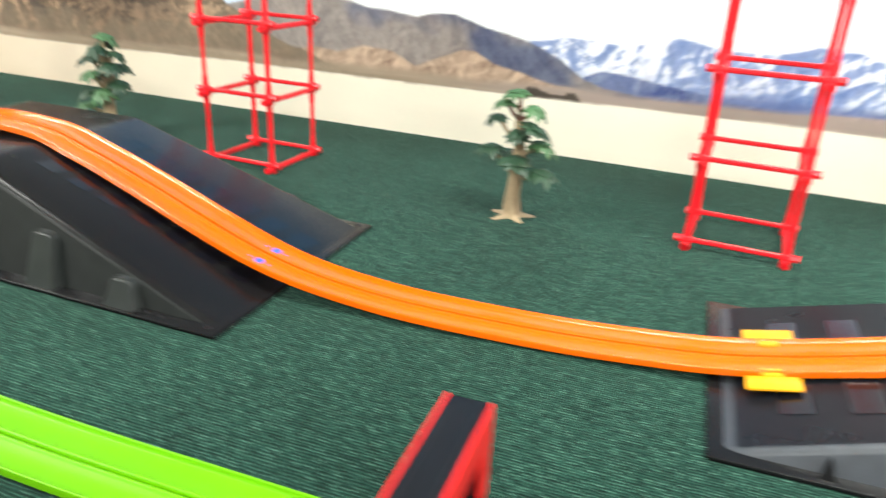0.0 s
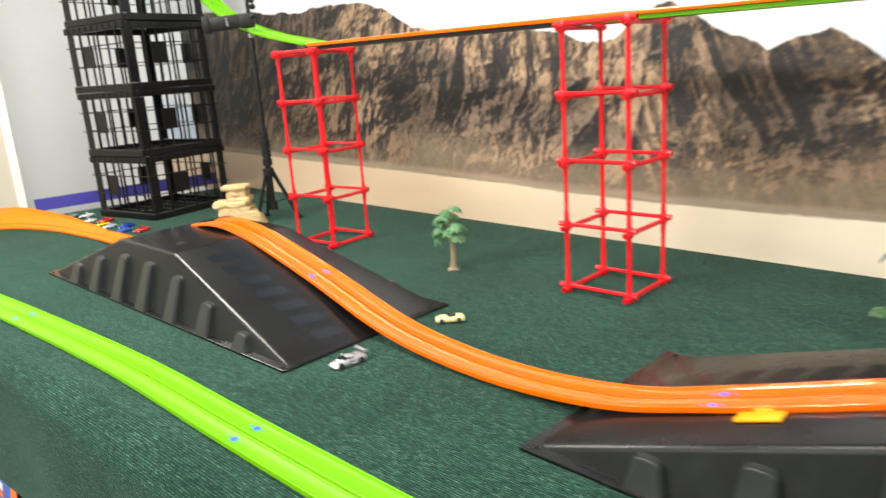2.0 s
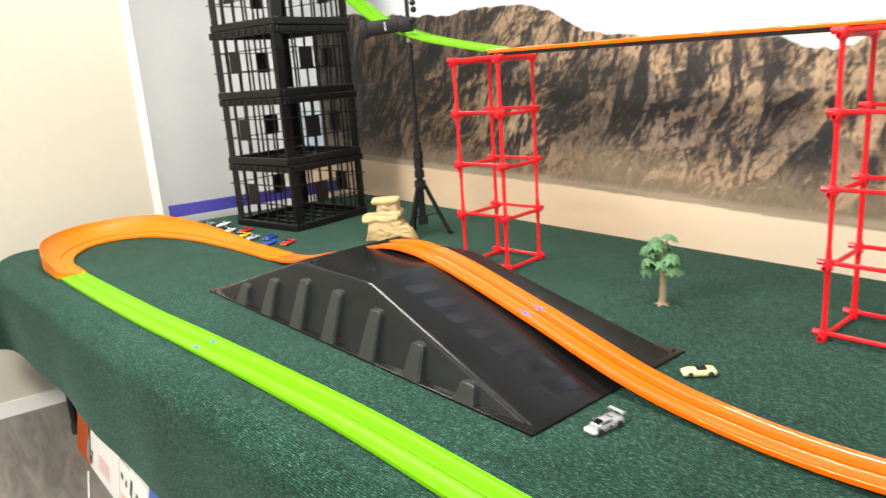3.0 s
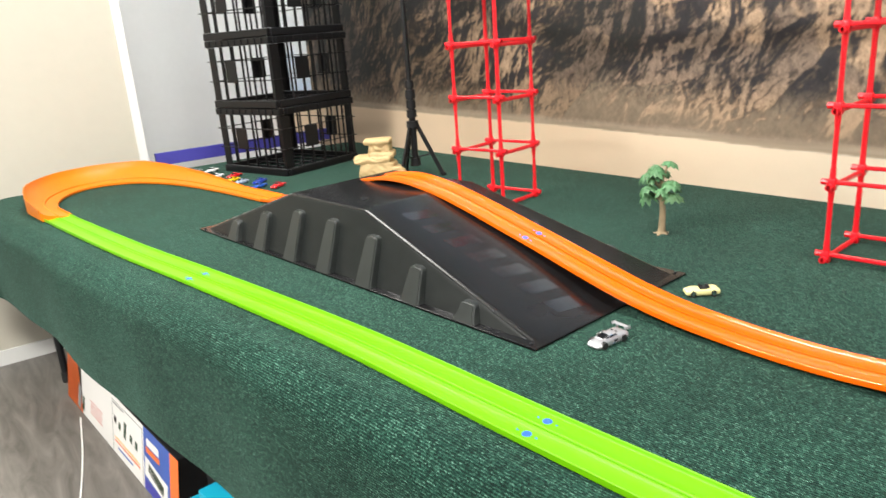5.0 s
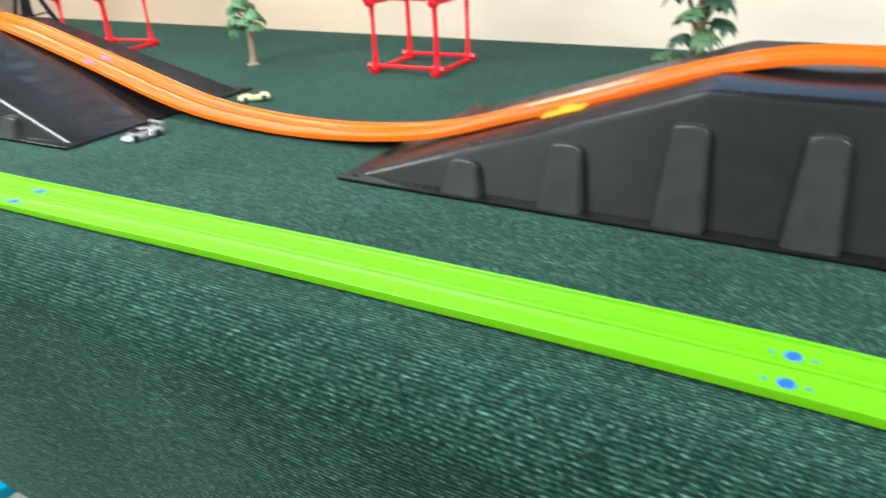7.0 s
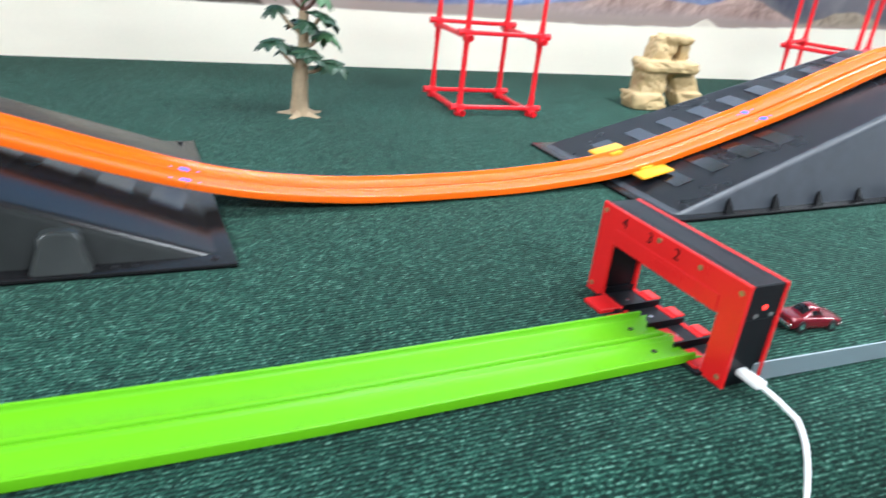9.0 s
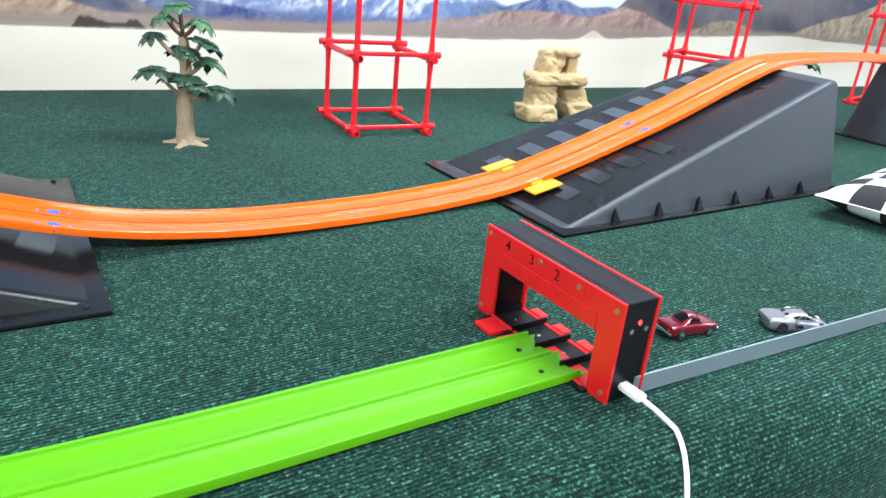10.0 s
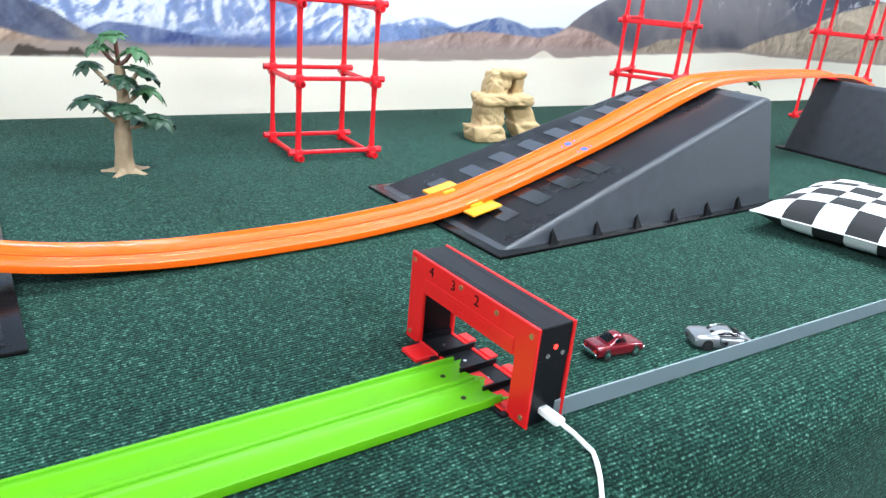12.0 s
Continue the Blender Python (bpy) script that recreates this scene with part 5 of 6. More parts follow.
def roadster(at, colour, label):
    c = thing("toy_car", label, "toy car", "toy cars", at=at)
    length, width = 0.070, 0.029
    h, w = length / 2, width / 2
    part("body", car_body([(-h, w * 0.78, 0.0048, 0.0098, 0.0106), (-h * 0.85, w * 0.96, 0.0032, 0.0120, 0.0134), (-h * 0.35, w, 0.0028, 0.0122, 0.0132), (h * 0.1, w * 0.96, 0.0028, 0.0116, 0.0124),
                           (h * 0.55, w, 0.0028, 0.0116, 0.0128), (h * 0.92, w * 0.86, 0.0034, 0.0092, 0.0100), (h, w * 0.66, 0.0045, 0.0075, 0.0082)]), colour, c, angle=50)
    bm = bmesh.new()
    box(bm, -h * 0.42, h * 0.12, -w * 0.66, w * 0.66, 0.0122, 0.0138, 0.0006, 1)
    part("cockpit", bm, M_BLACK, c, "open black cockpit")
    for s in (-1, 1):
        bm = bmesh.new()
        box(bm, -h * 0.40, -h * 0.26, s * w * 0.33 - 0.0032, s * w * 0.33 + 0.0032, 0.0130, 0.0172, 0.001)
        part("seat", bm, M_TYRE, c)
    bm = bmesh.new()
    box(bm, -0.0004, 0.0004, -w * 0.66, w * 0.66, 0.0, 0.0062, 0.0003, 1)
    part("windscreen", bm, M_GLASS, c, "low dark windscreen", at=pose(h * 0.16, 0, 0.0124, 0, -35))
    car_wheels(c, length, width, M_CHROME)
    lamps(c, h * 0.94, w * 0.55, 0.0092, M_HEADLAMP, "headlamp")
    return c


P_SILVER = paint("silver_car_paint", (0.26, 0.27, 0.285), 0.55, 0.3)
P_WINE = paint("dark_red_car_paint", (0.17, 0.007, 0.015), 0.25)
P_GREY = paint("light_grey_car_paint", (0.45, 0.45, 0.47), 0.45, 0.3)
P_CREAM = paint("pale_yellow_car_paint", (0.80, 0.74, 0.34))
supercar(pose(3.042, -0.091, 0, 0, 0, -22) @ Matrix.Diagonal((1.07, 1.07, 1.14, 1.0)), P_SILVER, M_GATE_BLACK, "silver toy supercar with dark side panels beside the clear strip")
coupe(pose(2.896, -0.060, 0, 0, 0, -3) @ Matrix.Diagonal((0.92, 1.08, 1.26, 1.0)), P_WINE, M_CHROME, "dark red toy coupe with chrome bumpers on green carpet")
supercar(pose(0.556, 0.048, 0, 0, 0, -90), P_GREY, M_BLACK, "light grey toy race car with rear wing beside the ramp", wing=True)
roadster(pose(0.533, 0.345, 0, 0, 0, 233) @ Matrix.Diagonal((0.95, 1.05, 1.22, 1.0)), P_CREAM, "pale yellow open toy roadster at the foot of the ramp")

ROW = [("sage grey", (0.20, 0.27, 0.25)), ("white", (0.75, 0.75, 0.74)), ("dark green", (0.02, 0.06, 0.045)), ("white", (0.78, 0.78, 0.77)), ("red", (0.55, 0.015, 0.02)),
       ("yellow", (0.85, 0.52, 0.01)), ("pale silver-blue", (0.36, 0.43, 0.55)), ("deep blue", (0.01, 0.04, 0.36)), ("blue", (0.02, 0.09, 0.42)), ("red", (0.62, 0.02, 0.025))]
for k, (word, rgb) in enumerate(ROW):
    f = k / (len(ROW) - 1)
    x, y = -1.955 + 0.69 * f, 0.100 + 0.070 * f
    if k in (1, 4, 7, 9):
        x, y = x - 0.02, y + 0.05
    coupe(pose(x, y, 0, 0, 0, -62 + 6 * (k % 2)), paint(word.replace(" ", "_") + "_car_paint", rgb), M_CHROME, word + " toy car parked in the row by the crates", chrome=k % 2 == 0, group="parked toy cars")


# ---- trees ----
def leaf_pad(rng, r, droop, stretch=1.15):
    """A moulded spray: a closed, sagging cap of broad overlapping leaves with a toothed rim."""
    bm = bmesh.new()

    def place(q, d, lift):
        g = d / r
        return Vector((d * math.cos(q) * stretch, d * math.sin(q), r * (lift + 0.16 - droop * (0.34 * g * g + 0.40 * g ** 4))))

    for count, inner, outer, lift in ((9, 0.30, 0.98, 0.0), (7, 0.16, 0.66, 0.10)):
        turn = rng.uniform(0, 6.28)
        crown = bm.verts.new((0, 0, r * (lift + 0.17)))
        for i in range(count):
            a = turn + 2 * math.pi * (i + rng.uniform(-0.16, 0.16)) / count
            wide = 2 * math.pi / count * rng.uniform(0.56, 0.72)
            reach = outer * r * rng.uniform(0.82, 1.12)
            tilt = rng.uniform(-0.035, 0.035)
            rows = []
            for f, w, dip in ((0.0, 0.75, 0.02), (0.30, 1.0, 0.05), (0.52, 1.02, 0.07), (0.60, 0.80, 0.06), (0.74, 0.86, 0.08), (0.82, 0.52, 0.07), (0.93, 0.50, 0.07), (1.04, 0.16, 0.08)):
                d = inner * r + (reach - inner * r) * f
                ring = [place(a + side * wide * w, d * (1 - 0.10 * abs(side)), lift + tilt - dip * abs(side)) for side in (-1, -0.5, 0, 0.5, 1)]
                rows.append([bm.verts.new(p) for p in ring])
            for k in range(4):
                bm.faces.new((crown, rows[0][k], rows[0][k + 1]))
            for p, q in zip(rows, rows[1:]):
                for k in range(4):
                    bm.faces.new((p[k], q[k], q[k + 1], p[k + 1]))
    bmesh.ops.recalc_face_normals(bm, faces=bm.faces)
    bmesh.ops.solidify(bm, geom=bm.faces[:], thickness=0.0012)
    return bm


def build_tree(x, y, turn, height, pads, trunk_r, label, seed, light, dark, top_dark=False, roots=4, trunk_to=0.78, taper=0.5, lush=1.12):
    rng = random.Random(seed)
    t = thing("toy_tree", label, "toy tree", "toy trees", at=pose(x, y, 0, 0, 0, turn))
    bm = bmesh.new()
    rings = []
    n = 20
    bends = [Vector((0.010 * height * math.sin(k * 0.36 + seed), 0.010 * height * math.cos(k * 0.3 + seed), 0)) for k in range(19)]
    for k in range(19):
        f = k / 18
        r = trunk_r * (1.0 - taper * f) * (1 + 0.22 * math.exp(-f * 16))
        ring = []
        for i in range(n):
            a = 2 * math.pi * i / n
            knot = 1 + 0.09 * math.cos(3 * a + f * 6 + seed) + 0.06 * math.sin(5 * a - f * 17) + rng.uniform(-0.03, 0.03)
            ring.append(bm.verts.new(bends[k] + Vector((r * knot * math.cos(a), r * knot * math.sin(a), height * trunk_to * f))))
        rings.append(ring)
    for a, b in zip(rings, rings[1:]):
        for i in range(n):
            bm.faces.new((a[i], a[(i + 1) % n], b[(i + 1) % n], b[i]))
    bm.faces.new(rings[0][::-1])
    bm.faces.new(rings[-1])
    for k in range(roots):                                          # flat roots spread on the carpet
        a = 2 * math.pi * (k + rng.uniform(-0.12, 0.12)) / roots + seed
        reach = trunk_r * rng.uniform(2.1, 2.9)
        way, across = Vector((math.cos(a), math.sin(a), 0)), Vector((-math.sin(a), math.cos(a), 0))
        last = None
        for j in range(7):
            f = j / 6
            w, h = trunk_r * (0.62 - 0.36 * f), trunk_r * (0.95 * (1 - f) ** 1.7 + 0.16)
            c = bends[0] + way * (trunk_r * 0.2 + (reach - trunk_r * 0.2) * f)
            ring = [bm.verts.new(c + across * (w * math.cos(q)) + Vector((0, 0, h * max(0.0, math.sin(q))))) for q in [math.pi * m / 6 for m in range(7)]]
            if last:
                for m in range(6):
                    bm.faces.new((last[m], last[m + 1], ring[m + 1], ring[m]))
            last = ring
        bm.faces.new(last)
    part("trunk", bm, M_TRUNK, t, "tan moulded trunk with spreading roots", angle=60)
    for a, dist, zf, r, droop, mat, start in pads:
        a = radians(a)
        tip = Vector((dist * math.cos(a), dist * math.sin(a), height * zf))
        bm = bmesh.new()
        root = Vector((0, 0, height * start))
        tube(bm, smooth_path([root, root.lerp(tip, 0.5) + Vector((0, 0, -0.004)), tip], 0.008), 0.0034 * trunk_r / 0.017 + 0.0008, 6)
        limb = part("limb", bm, M_TRUNK_DARK if top_dark and zf > 0.85 else M_TRUNK, t)
        out = Vector((math.cos(a), math.sin(a), 0))
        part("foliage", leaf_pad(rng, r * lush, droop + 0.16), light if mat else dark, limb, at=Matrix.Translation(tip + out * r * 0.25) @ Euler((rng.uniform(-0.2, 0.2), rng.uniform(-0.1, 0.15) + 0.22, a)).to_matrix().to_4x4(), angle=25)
    return t


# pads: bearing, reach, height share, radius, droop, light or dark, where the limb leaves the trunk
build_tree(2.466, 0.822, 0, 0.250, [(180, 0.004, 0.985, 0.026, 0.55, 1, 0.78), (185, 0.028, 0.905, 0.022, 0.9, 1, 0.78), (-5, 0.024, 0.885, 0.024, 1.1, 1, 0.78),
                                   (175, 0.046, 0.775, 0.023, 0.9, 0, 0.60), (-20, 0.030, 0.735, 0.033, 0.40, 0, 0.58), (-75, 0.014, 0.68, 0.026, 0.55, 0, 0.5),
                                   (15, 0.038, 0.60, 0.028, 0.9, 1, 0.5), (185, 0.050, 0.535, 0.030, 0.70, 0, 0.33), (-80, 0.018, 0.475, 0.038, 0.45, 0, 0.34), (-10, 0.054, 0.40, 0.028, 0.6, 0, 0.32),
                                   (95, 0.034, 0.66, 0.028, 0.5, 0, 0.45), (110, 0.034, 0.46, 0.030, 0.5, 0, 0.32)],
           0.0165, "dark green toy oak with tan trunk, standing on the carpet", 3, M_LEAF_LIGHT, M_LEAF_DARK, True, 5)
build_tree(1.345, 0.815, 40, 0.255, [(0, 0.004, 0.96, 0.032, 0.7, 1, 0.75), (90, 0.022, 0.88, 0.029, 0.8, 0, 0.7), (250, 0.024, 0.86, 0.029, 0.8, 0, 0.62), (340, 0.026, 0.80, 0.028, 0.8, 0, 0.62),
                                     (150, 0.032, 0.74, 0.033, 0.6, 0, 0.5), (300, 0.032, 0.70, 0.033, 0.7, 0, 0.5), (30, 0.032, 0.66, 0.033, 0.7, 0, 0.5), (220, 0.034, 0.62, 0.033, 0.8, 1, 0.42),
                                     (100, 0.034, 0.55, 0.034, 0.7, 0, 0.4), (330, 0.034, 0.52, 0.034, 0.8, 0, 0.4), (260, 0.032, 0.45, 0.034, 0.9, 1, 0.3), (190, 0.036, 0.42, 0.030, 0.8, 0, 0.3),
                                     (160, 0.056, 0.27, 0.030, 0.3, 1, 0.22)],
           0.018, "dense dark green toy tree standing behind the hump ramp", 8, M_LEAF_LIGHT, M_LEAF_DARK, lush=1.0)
build_tree(0.205, 0.640, 0, 0.190, [(10, 0.014, 0.96, 0.024, 0.9, 1, 0.72), (175, 0.022, 0.88, 0.024, 1.0, 1, 0.7), (195, 0.036, 0.78, 0.023, 1.2, 1, 0.62), (240, 0.020, 0.76, 0.024, 0.9, 1, 0.6),
                                    (-15, 0.032, 0.72, 0.027, 0.8, 1, 0.55), (205, 0.030, 0.52, 0.026, 1.35, 1, 0.48), (-20, 0.046, 0.56, 0.026, 0.6, 0, 0.48), (90, 0.026, 0.64, 0.026, 0.8, 0, 0.5),
                                    (270, 0.018, 0.86, 0.024, 0.9, 1, 0.66), (120, 0.022, 0.80, 0.024, 0.9, 1, 0.62), (310, 0.030, 0.63, 0.025, 0.9, 1, 0.5), (230, 0.030, 0.64, 0.025, 1.1, 1, 0.5)],
           0.0085, "small toy tree with pale green sprays and thin tan trunk", 5, M_LEAF_MINT, M_LEAF_LIGHT, False, 5, 0.72, 0.35, 1.0)
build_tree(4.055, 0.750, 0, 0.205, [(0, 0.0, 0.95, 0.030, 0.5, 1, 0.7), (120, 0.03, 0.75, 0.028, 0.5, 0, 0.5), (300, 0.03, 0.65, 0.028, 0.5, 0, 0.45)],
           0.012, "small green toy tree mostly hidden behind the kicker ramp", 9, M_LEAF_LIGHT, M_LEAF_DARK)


# ---- moulded rocks ----
def build_rock(x, y, turn, slabs, label, seed):
    r = thing("toy_rock", label, "toy rock", "toy rocks", at=pose(x, y, 0, 0, 0, turn))
    bm = bmesh.new()
    for sx, sy, sz, px, py, pz, lean in slabs:
        got = bmesh.ops.create_icosphere(bm, subdivisions=4, radius=1.0)["verts"]
        for v in got:
            c = v.co.copy()
            m = max(abs(c.x), abs(c.y), abs(c.z))
            c = c.lerp(c / m, 0.72)                                  # towards a worn block
            p = Vector((c.x * sx + px + lean * c.z * sz, c.y * sy + py, c.z * sz + pz))
            n = noise.fractal(p * 26 + Vector((seed, 0, 0)), 0.9, 2.1, 4) * 0.0045
            groove = noise.noise(Vector((p.x * 30 + 20 * p.z, p.y * 30, p.z * 34 + seed)))
            d = Vector((c.x, c.y, c.z * 0.4)).normalized()
            p += d * (n - 0.0045 * math.exp(-(groove / 0.09) ** 2))
            p.z = max(p.z, 0.0)
            v.co = p
    raw = bpy.data.meshes.new("stone")
    bm.to_mesh(raw)
    bm.free()
    rough_stone = new("stone", raw)
    melt = rough_stone.modifiers.new("melt", "REMESH")              # one moulded skin over all the blocks
    melt.mode, melt.voxel_size = "VOXEL", 0.0026
    skin = bpy.data.meshes.new_from_object(rough_stone.evaluated_get(bpy.context.evaluated_depsgraph_get()))
    bpy.data.objects.remove(rough_stone)
    skin.materials.clear()
    skin.materials.append(M_ROCK)
    for p in skin.polygons:
        p.use_smooth = True
    part("stone", skin, None, r)
    return r


# blocks: half sizes, middle, lean of the sides
build_rock(3.405, 0.972, -4, [(0.05198, 0.04, 0.022, -0.0552, -0.004, 0.02, -0.25), (0.03842, 0.034, 0.04, -0.048, 0, 0.066, 0.05), (0.046, 0.034, 0.026, 0.080, 0.01, 0.022, -0.6), (0.036, 0.03, 0.038, 0.058, 0.018, 0.062, -0.5),
                             (0.08362, 0.042, 0.0155, -0.0096, 0, 0.108, 0), (0.03164, 0.03, 0.034, -0.0312, 0.002, 0.146, 0.22), (0.0150, 0.026, 0.03, 0.030, 0.008, 0.143, 0.1), (0.0445, 0.03, 0.01, 0.003, 0, 0.174, 0)],
           "tan moulded rock formation with a hollow arch", 1)
build_rock(-1.035, 0.535, 50, [(0.072, 0.056, 0.042, 0.0, 0, 0.040, 0.1), (0.046, 0.036, 0.034, 0.066, -0.02, 0.030, -0.5), (0.034, 0.034, 0.024, -0.046, 0.0, 0.022, 0.4), (0.076, 0.054, 0.014, -0.018, 0, 0.088, 0.0),
                              (0.050, 0.046, 0.012, 0.020, 0.0, 0.106, 0.0), (0.046, 0.040, 0.024, 0.012, 0, 0.128, 0.15), (0.056, 0.042, 0.0115, 0.006, 0, 0.154, 0.0)],
           "tan moulded rock stack beside the hump ramp", 4)


# ---- crates ----
CRATE, CRATE_H = 0.412, 0.284


def build_crate(at):
    c = thing("milk_crate", "black open-sided plastic crate stacked into a tower", "crate", "stacked crates", at=at)
    h = CRATE / 2
    bm = bmesh.new()
    for s in (-1, 1):
        box(bm, -h - 0.004, h + 0.004, s * h - 0.010, s * h + 0.010, 0.0, 0.030, 0.003, 1)
        box(bm, s * h - 0.010, s * h + 0.010, -h + 0.0105, h - 0.0105, 0.0, 0.030, 0.003, 1)
    part("base_rim", bm, M_CRATE, c)
    bm = bmesh.new()
    for s in (-1, 1):
        box(bm, -h - 0.008, h + 0.008, s * h - 0.012, s * h + 0.012, CRATE_H - 0.030, CRATE_H - 0.0015, 0.003, 1)
        box(bm, s * h - 0.012, s * h + 0.012, -h + 0.0125, h - 0.0125, CRATE_H - 0.030, CRATE_H - 0.0015, 0.003, 1)
    part("top_rim", bm, M_CRATE, c)
    bm = bmesh.new()
    box(bm, -0.0035, 0.0035, -0.0165, -0.0125, CRATE_H - 0.028, CRATE_H - 0.005, 0.001, 1)
    tooth = mesh_of("rim_rib", bm, M_CRATE)
    for q in range(4):
        for k in range(9):
            part("rim_rib", tooth, None, c, at=pose(0, 0, 0, 0, 0, 90 * q) @ pose(-h + 0.03 + (CRATE - 0.06) * k / 8, -h, 0))
    bm = bmesh.new()
    box(bm, -0.006, 0.006, -h + 0.01, h - 0.01, 0.004, 0.009)
    slat = mesh_of("floor_slat", bm, M_CRATE, False)
    for k in range(6):
        u = -h + 0.03 + (CRATE - 0.06) * k / 5
        part("floor_slat", slat, None, c, at=pose(u, 0, 0))
        part("floor_slat", slat, None, c, at=pose(0, u, 0.0055, 0, 0, 90))
    bm = bmesh.new()
    box(bm, -0.002, 0.042, -0.002, 0.004, 0.031, CRATE_H - 0.0305, 0.0015, 1)
    box(bm, -0.002, 0.004, 0.0045, 0.016, 0.031, CRATE_H - 0.0305, 0.0015, 1)
    post = mesh_of("corner_post", bm, M_CRATE)
    bm = bmesh.new()
    box(bm, -0.0032, 0.0032, -0.004, 0.004, 0.031, CRATE_H - 0.0305, 0.001, 1)
    bar = mesh_of("bar", bm, M_CRATE)
    bm = bmesh.new()
    box(bm, -h - 0.012, h + 0.012, -0.0028, 0.0028, -0.0020, 0.0020)
    wire = mesh_of("rail", bm, M_CRATE, False)
    bm = bmesh.new()
    box(bm, -0.036, 0.036, -0.0022, 0.0022, -0.044, 0.044, 0.001, 1)
    plate = mesh_of("label_plate", bm, M_CRATE)
    for q in range(4):
        turn = pose(0, 0, 0, 0, 0, 90 * q)
        part("corner_post", post, None, c, at=turn @ pose(-h, -h, 0))
        for k in range(5):
            u = -h + 0.092 + (CRATE - 0.105) * k / 4.7
            part("bar", bar, None, c, at=turn @ pose(u, -h, 0))
        for z in (0.112, 0.195):
            part("rail", wire, None, c, at=turn @ pose(0, -h - 0.004, z))
        part("label_plate", plate, None, c, "flat square label plate", at=turn @ pose(-0.055, -h - 0.008, 0.150))
    return c


first = build_crate(pose(-1.728, 0.480, 0.0, 0, 0, 17))
for k in range(1, 5):
    copy_thing(first, pose(-1.728 + 0.002 * (k % 2), 0.480 - 0.003 * (k % 3), CRATE_H * k, 0, 0, 17 + (0.8, -0.6, 0.4)[k % 3]))

# ---- phone tripod ----
tri = thing("phone_tripod", "black tripod with phone clamp and jointed arm", "tripod", at=pose(-0.985, 0.672, 0, 0, 0, 0))
for k, a in enumerate((-70, 50, 170)):
    bm = bmesh.new()
    foot = Vector((0.105 * math.cos(radians(a)), 0.105 * math.sin(radians(a)), 0.004))
    hub = Vector((0.014 * math.cos(radians(a)), 0.014 * math.sin(radians(a)), 0.205))
    d = (foot - hub).normalized()
    box(bm, -0.008, 0.008, -0.004, 0.004, -(foot - hub).length / 2, (foot - hub).length / 2, 0.0015, 1, Matrix.Translation((foot + hub) / 2) @ d.to_track_quat("Z", "X").to_matrix().to_4x4())
    leg = part("leg", bm, M_BLACK, tri)
    bm = bmesh.new()
    box(bm, -0.011, 0.011, -0.008, 0.008, 0.0, 0.014, 0.003, 2, Matrix.Translation(foot - Vector((0, 0, 0.004))))
    part("foot", bm, M_BLACK, leg)
    bm = bmesh.new()
    mid = foot.lerp(hub, 0.42)
    rod(bm, (0, 0, 0.075), mid, 0.003, None, 8)
    part("brace", bm, M_BLACK, tri)
bm = bmesh.new()
rod(bm, (0, 0, 0.05), (0, 0, 0.36), 0.013)
part("lower_pole", bm, M_BLACK, tri)
bm = bmesh.new()
rod(bm, (0, 0, 0.36), (0, 0, 0.70), 0.0095)
part("upper_pole", bm, M_BLACK, tri)
for z, r, hh in ((0.205, 0.024, 0.024), (0.245, 0.020, 0.028), (0.281, 0.019, 0.030), (0.318, 0.020, 0.032), (0.355, 0.017, 0.026), (0.06, 0.021, 0.03)):
    bm = bmesh.new()
    rod(bm, (0, 0, z - hh / 2), (0, 0, z + hh / 2), r, r * 0.94, 14)
    part("collar", bm, M_BLACK, tri)
bm = bmesh.new()
rod(bm, (0, 0, 0.69), (0, 0, 0.735), 0.013, 0.010)
rod(bm, (-0.022, 0, 0.72), (0.014, 0, 0.72), 0.006)
part("swivel", bm, M_BLACK, tri)
bm = bmesh.new()
rod(bm, (0, 0, 0.738), (0, 0, 0.752), 0.010)
part("ball_head", bm, M_STEEL, tri, "bright metal ball head")
bm = bmesh.new()
box(bm, -0.165, 0.012, -0.012, 0.012, -0.026, 0.026, 0.007)
box(bm, -0.178, -0.150, -0.018, 0.018, -0.033, 0.033, 0.006)
box(bm, -0.035, 0.020, -0.020, 0.020, -0.030, 0.022, 0.006)
clamp = part("phone_clamp", bm, M_BLACK, tri, at=pose(0.0, 0, 0.805, 0, -4, 56))
bm = bmesh.new()
box(bm, -0.088, -0.080, -0.0145, 0.0145, -0.016, 0.016, 0.001, 1)
part("clamp_button", bm, M_STEEL, clamp)
bm = bmesh.new()
rod(bm, (-0.004, 0.004, 0.81), (-0.006, 0.004, 1.20), 0.008)
part("mast", bm, M_BLACK, tri)
arm = smooth_path([(0.012, 0.0, 0.80), (0.035, 0.0, 0.815), (0.045, 0, 0.85), (0.04, 0, 0.90), (0.06, 0, 0.95), (0.05, 0, 1.02), (0.02, 0, 1.10)], 0.019)
link_ball = bmesh.new()
bmesh.ops.create_icosphere(link_ball, subdivisions=2, radius=0.012)
link_ball = mesh_of("arm_link", link_ball, M_BLACK)
for q in arm:
    part("arm_link", link_ball, None, tri, at=Matrix.Translation(q))

# ---- board along the far end of the table ----
bm = bmesh.new()
box(bm, -2.355, -2.340, 0.03, wall_y(-2.35) - 0.01, 0.001, 0.062, 0.001, 1)
edge_board = thing("edge_board", "violet-blue board standing along the end of the table", "board")
part("panel", bm, M_PURPLE, edge_board)


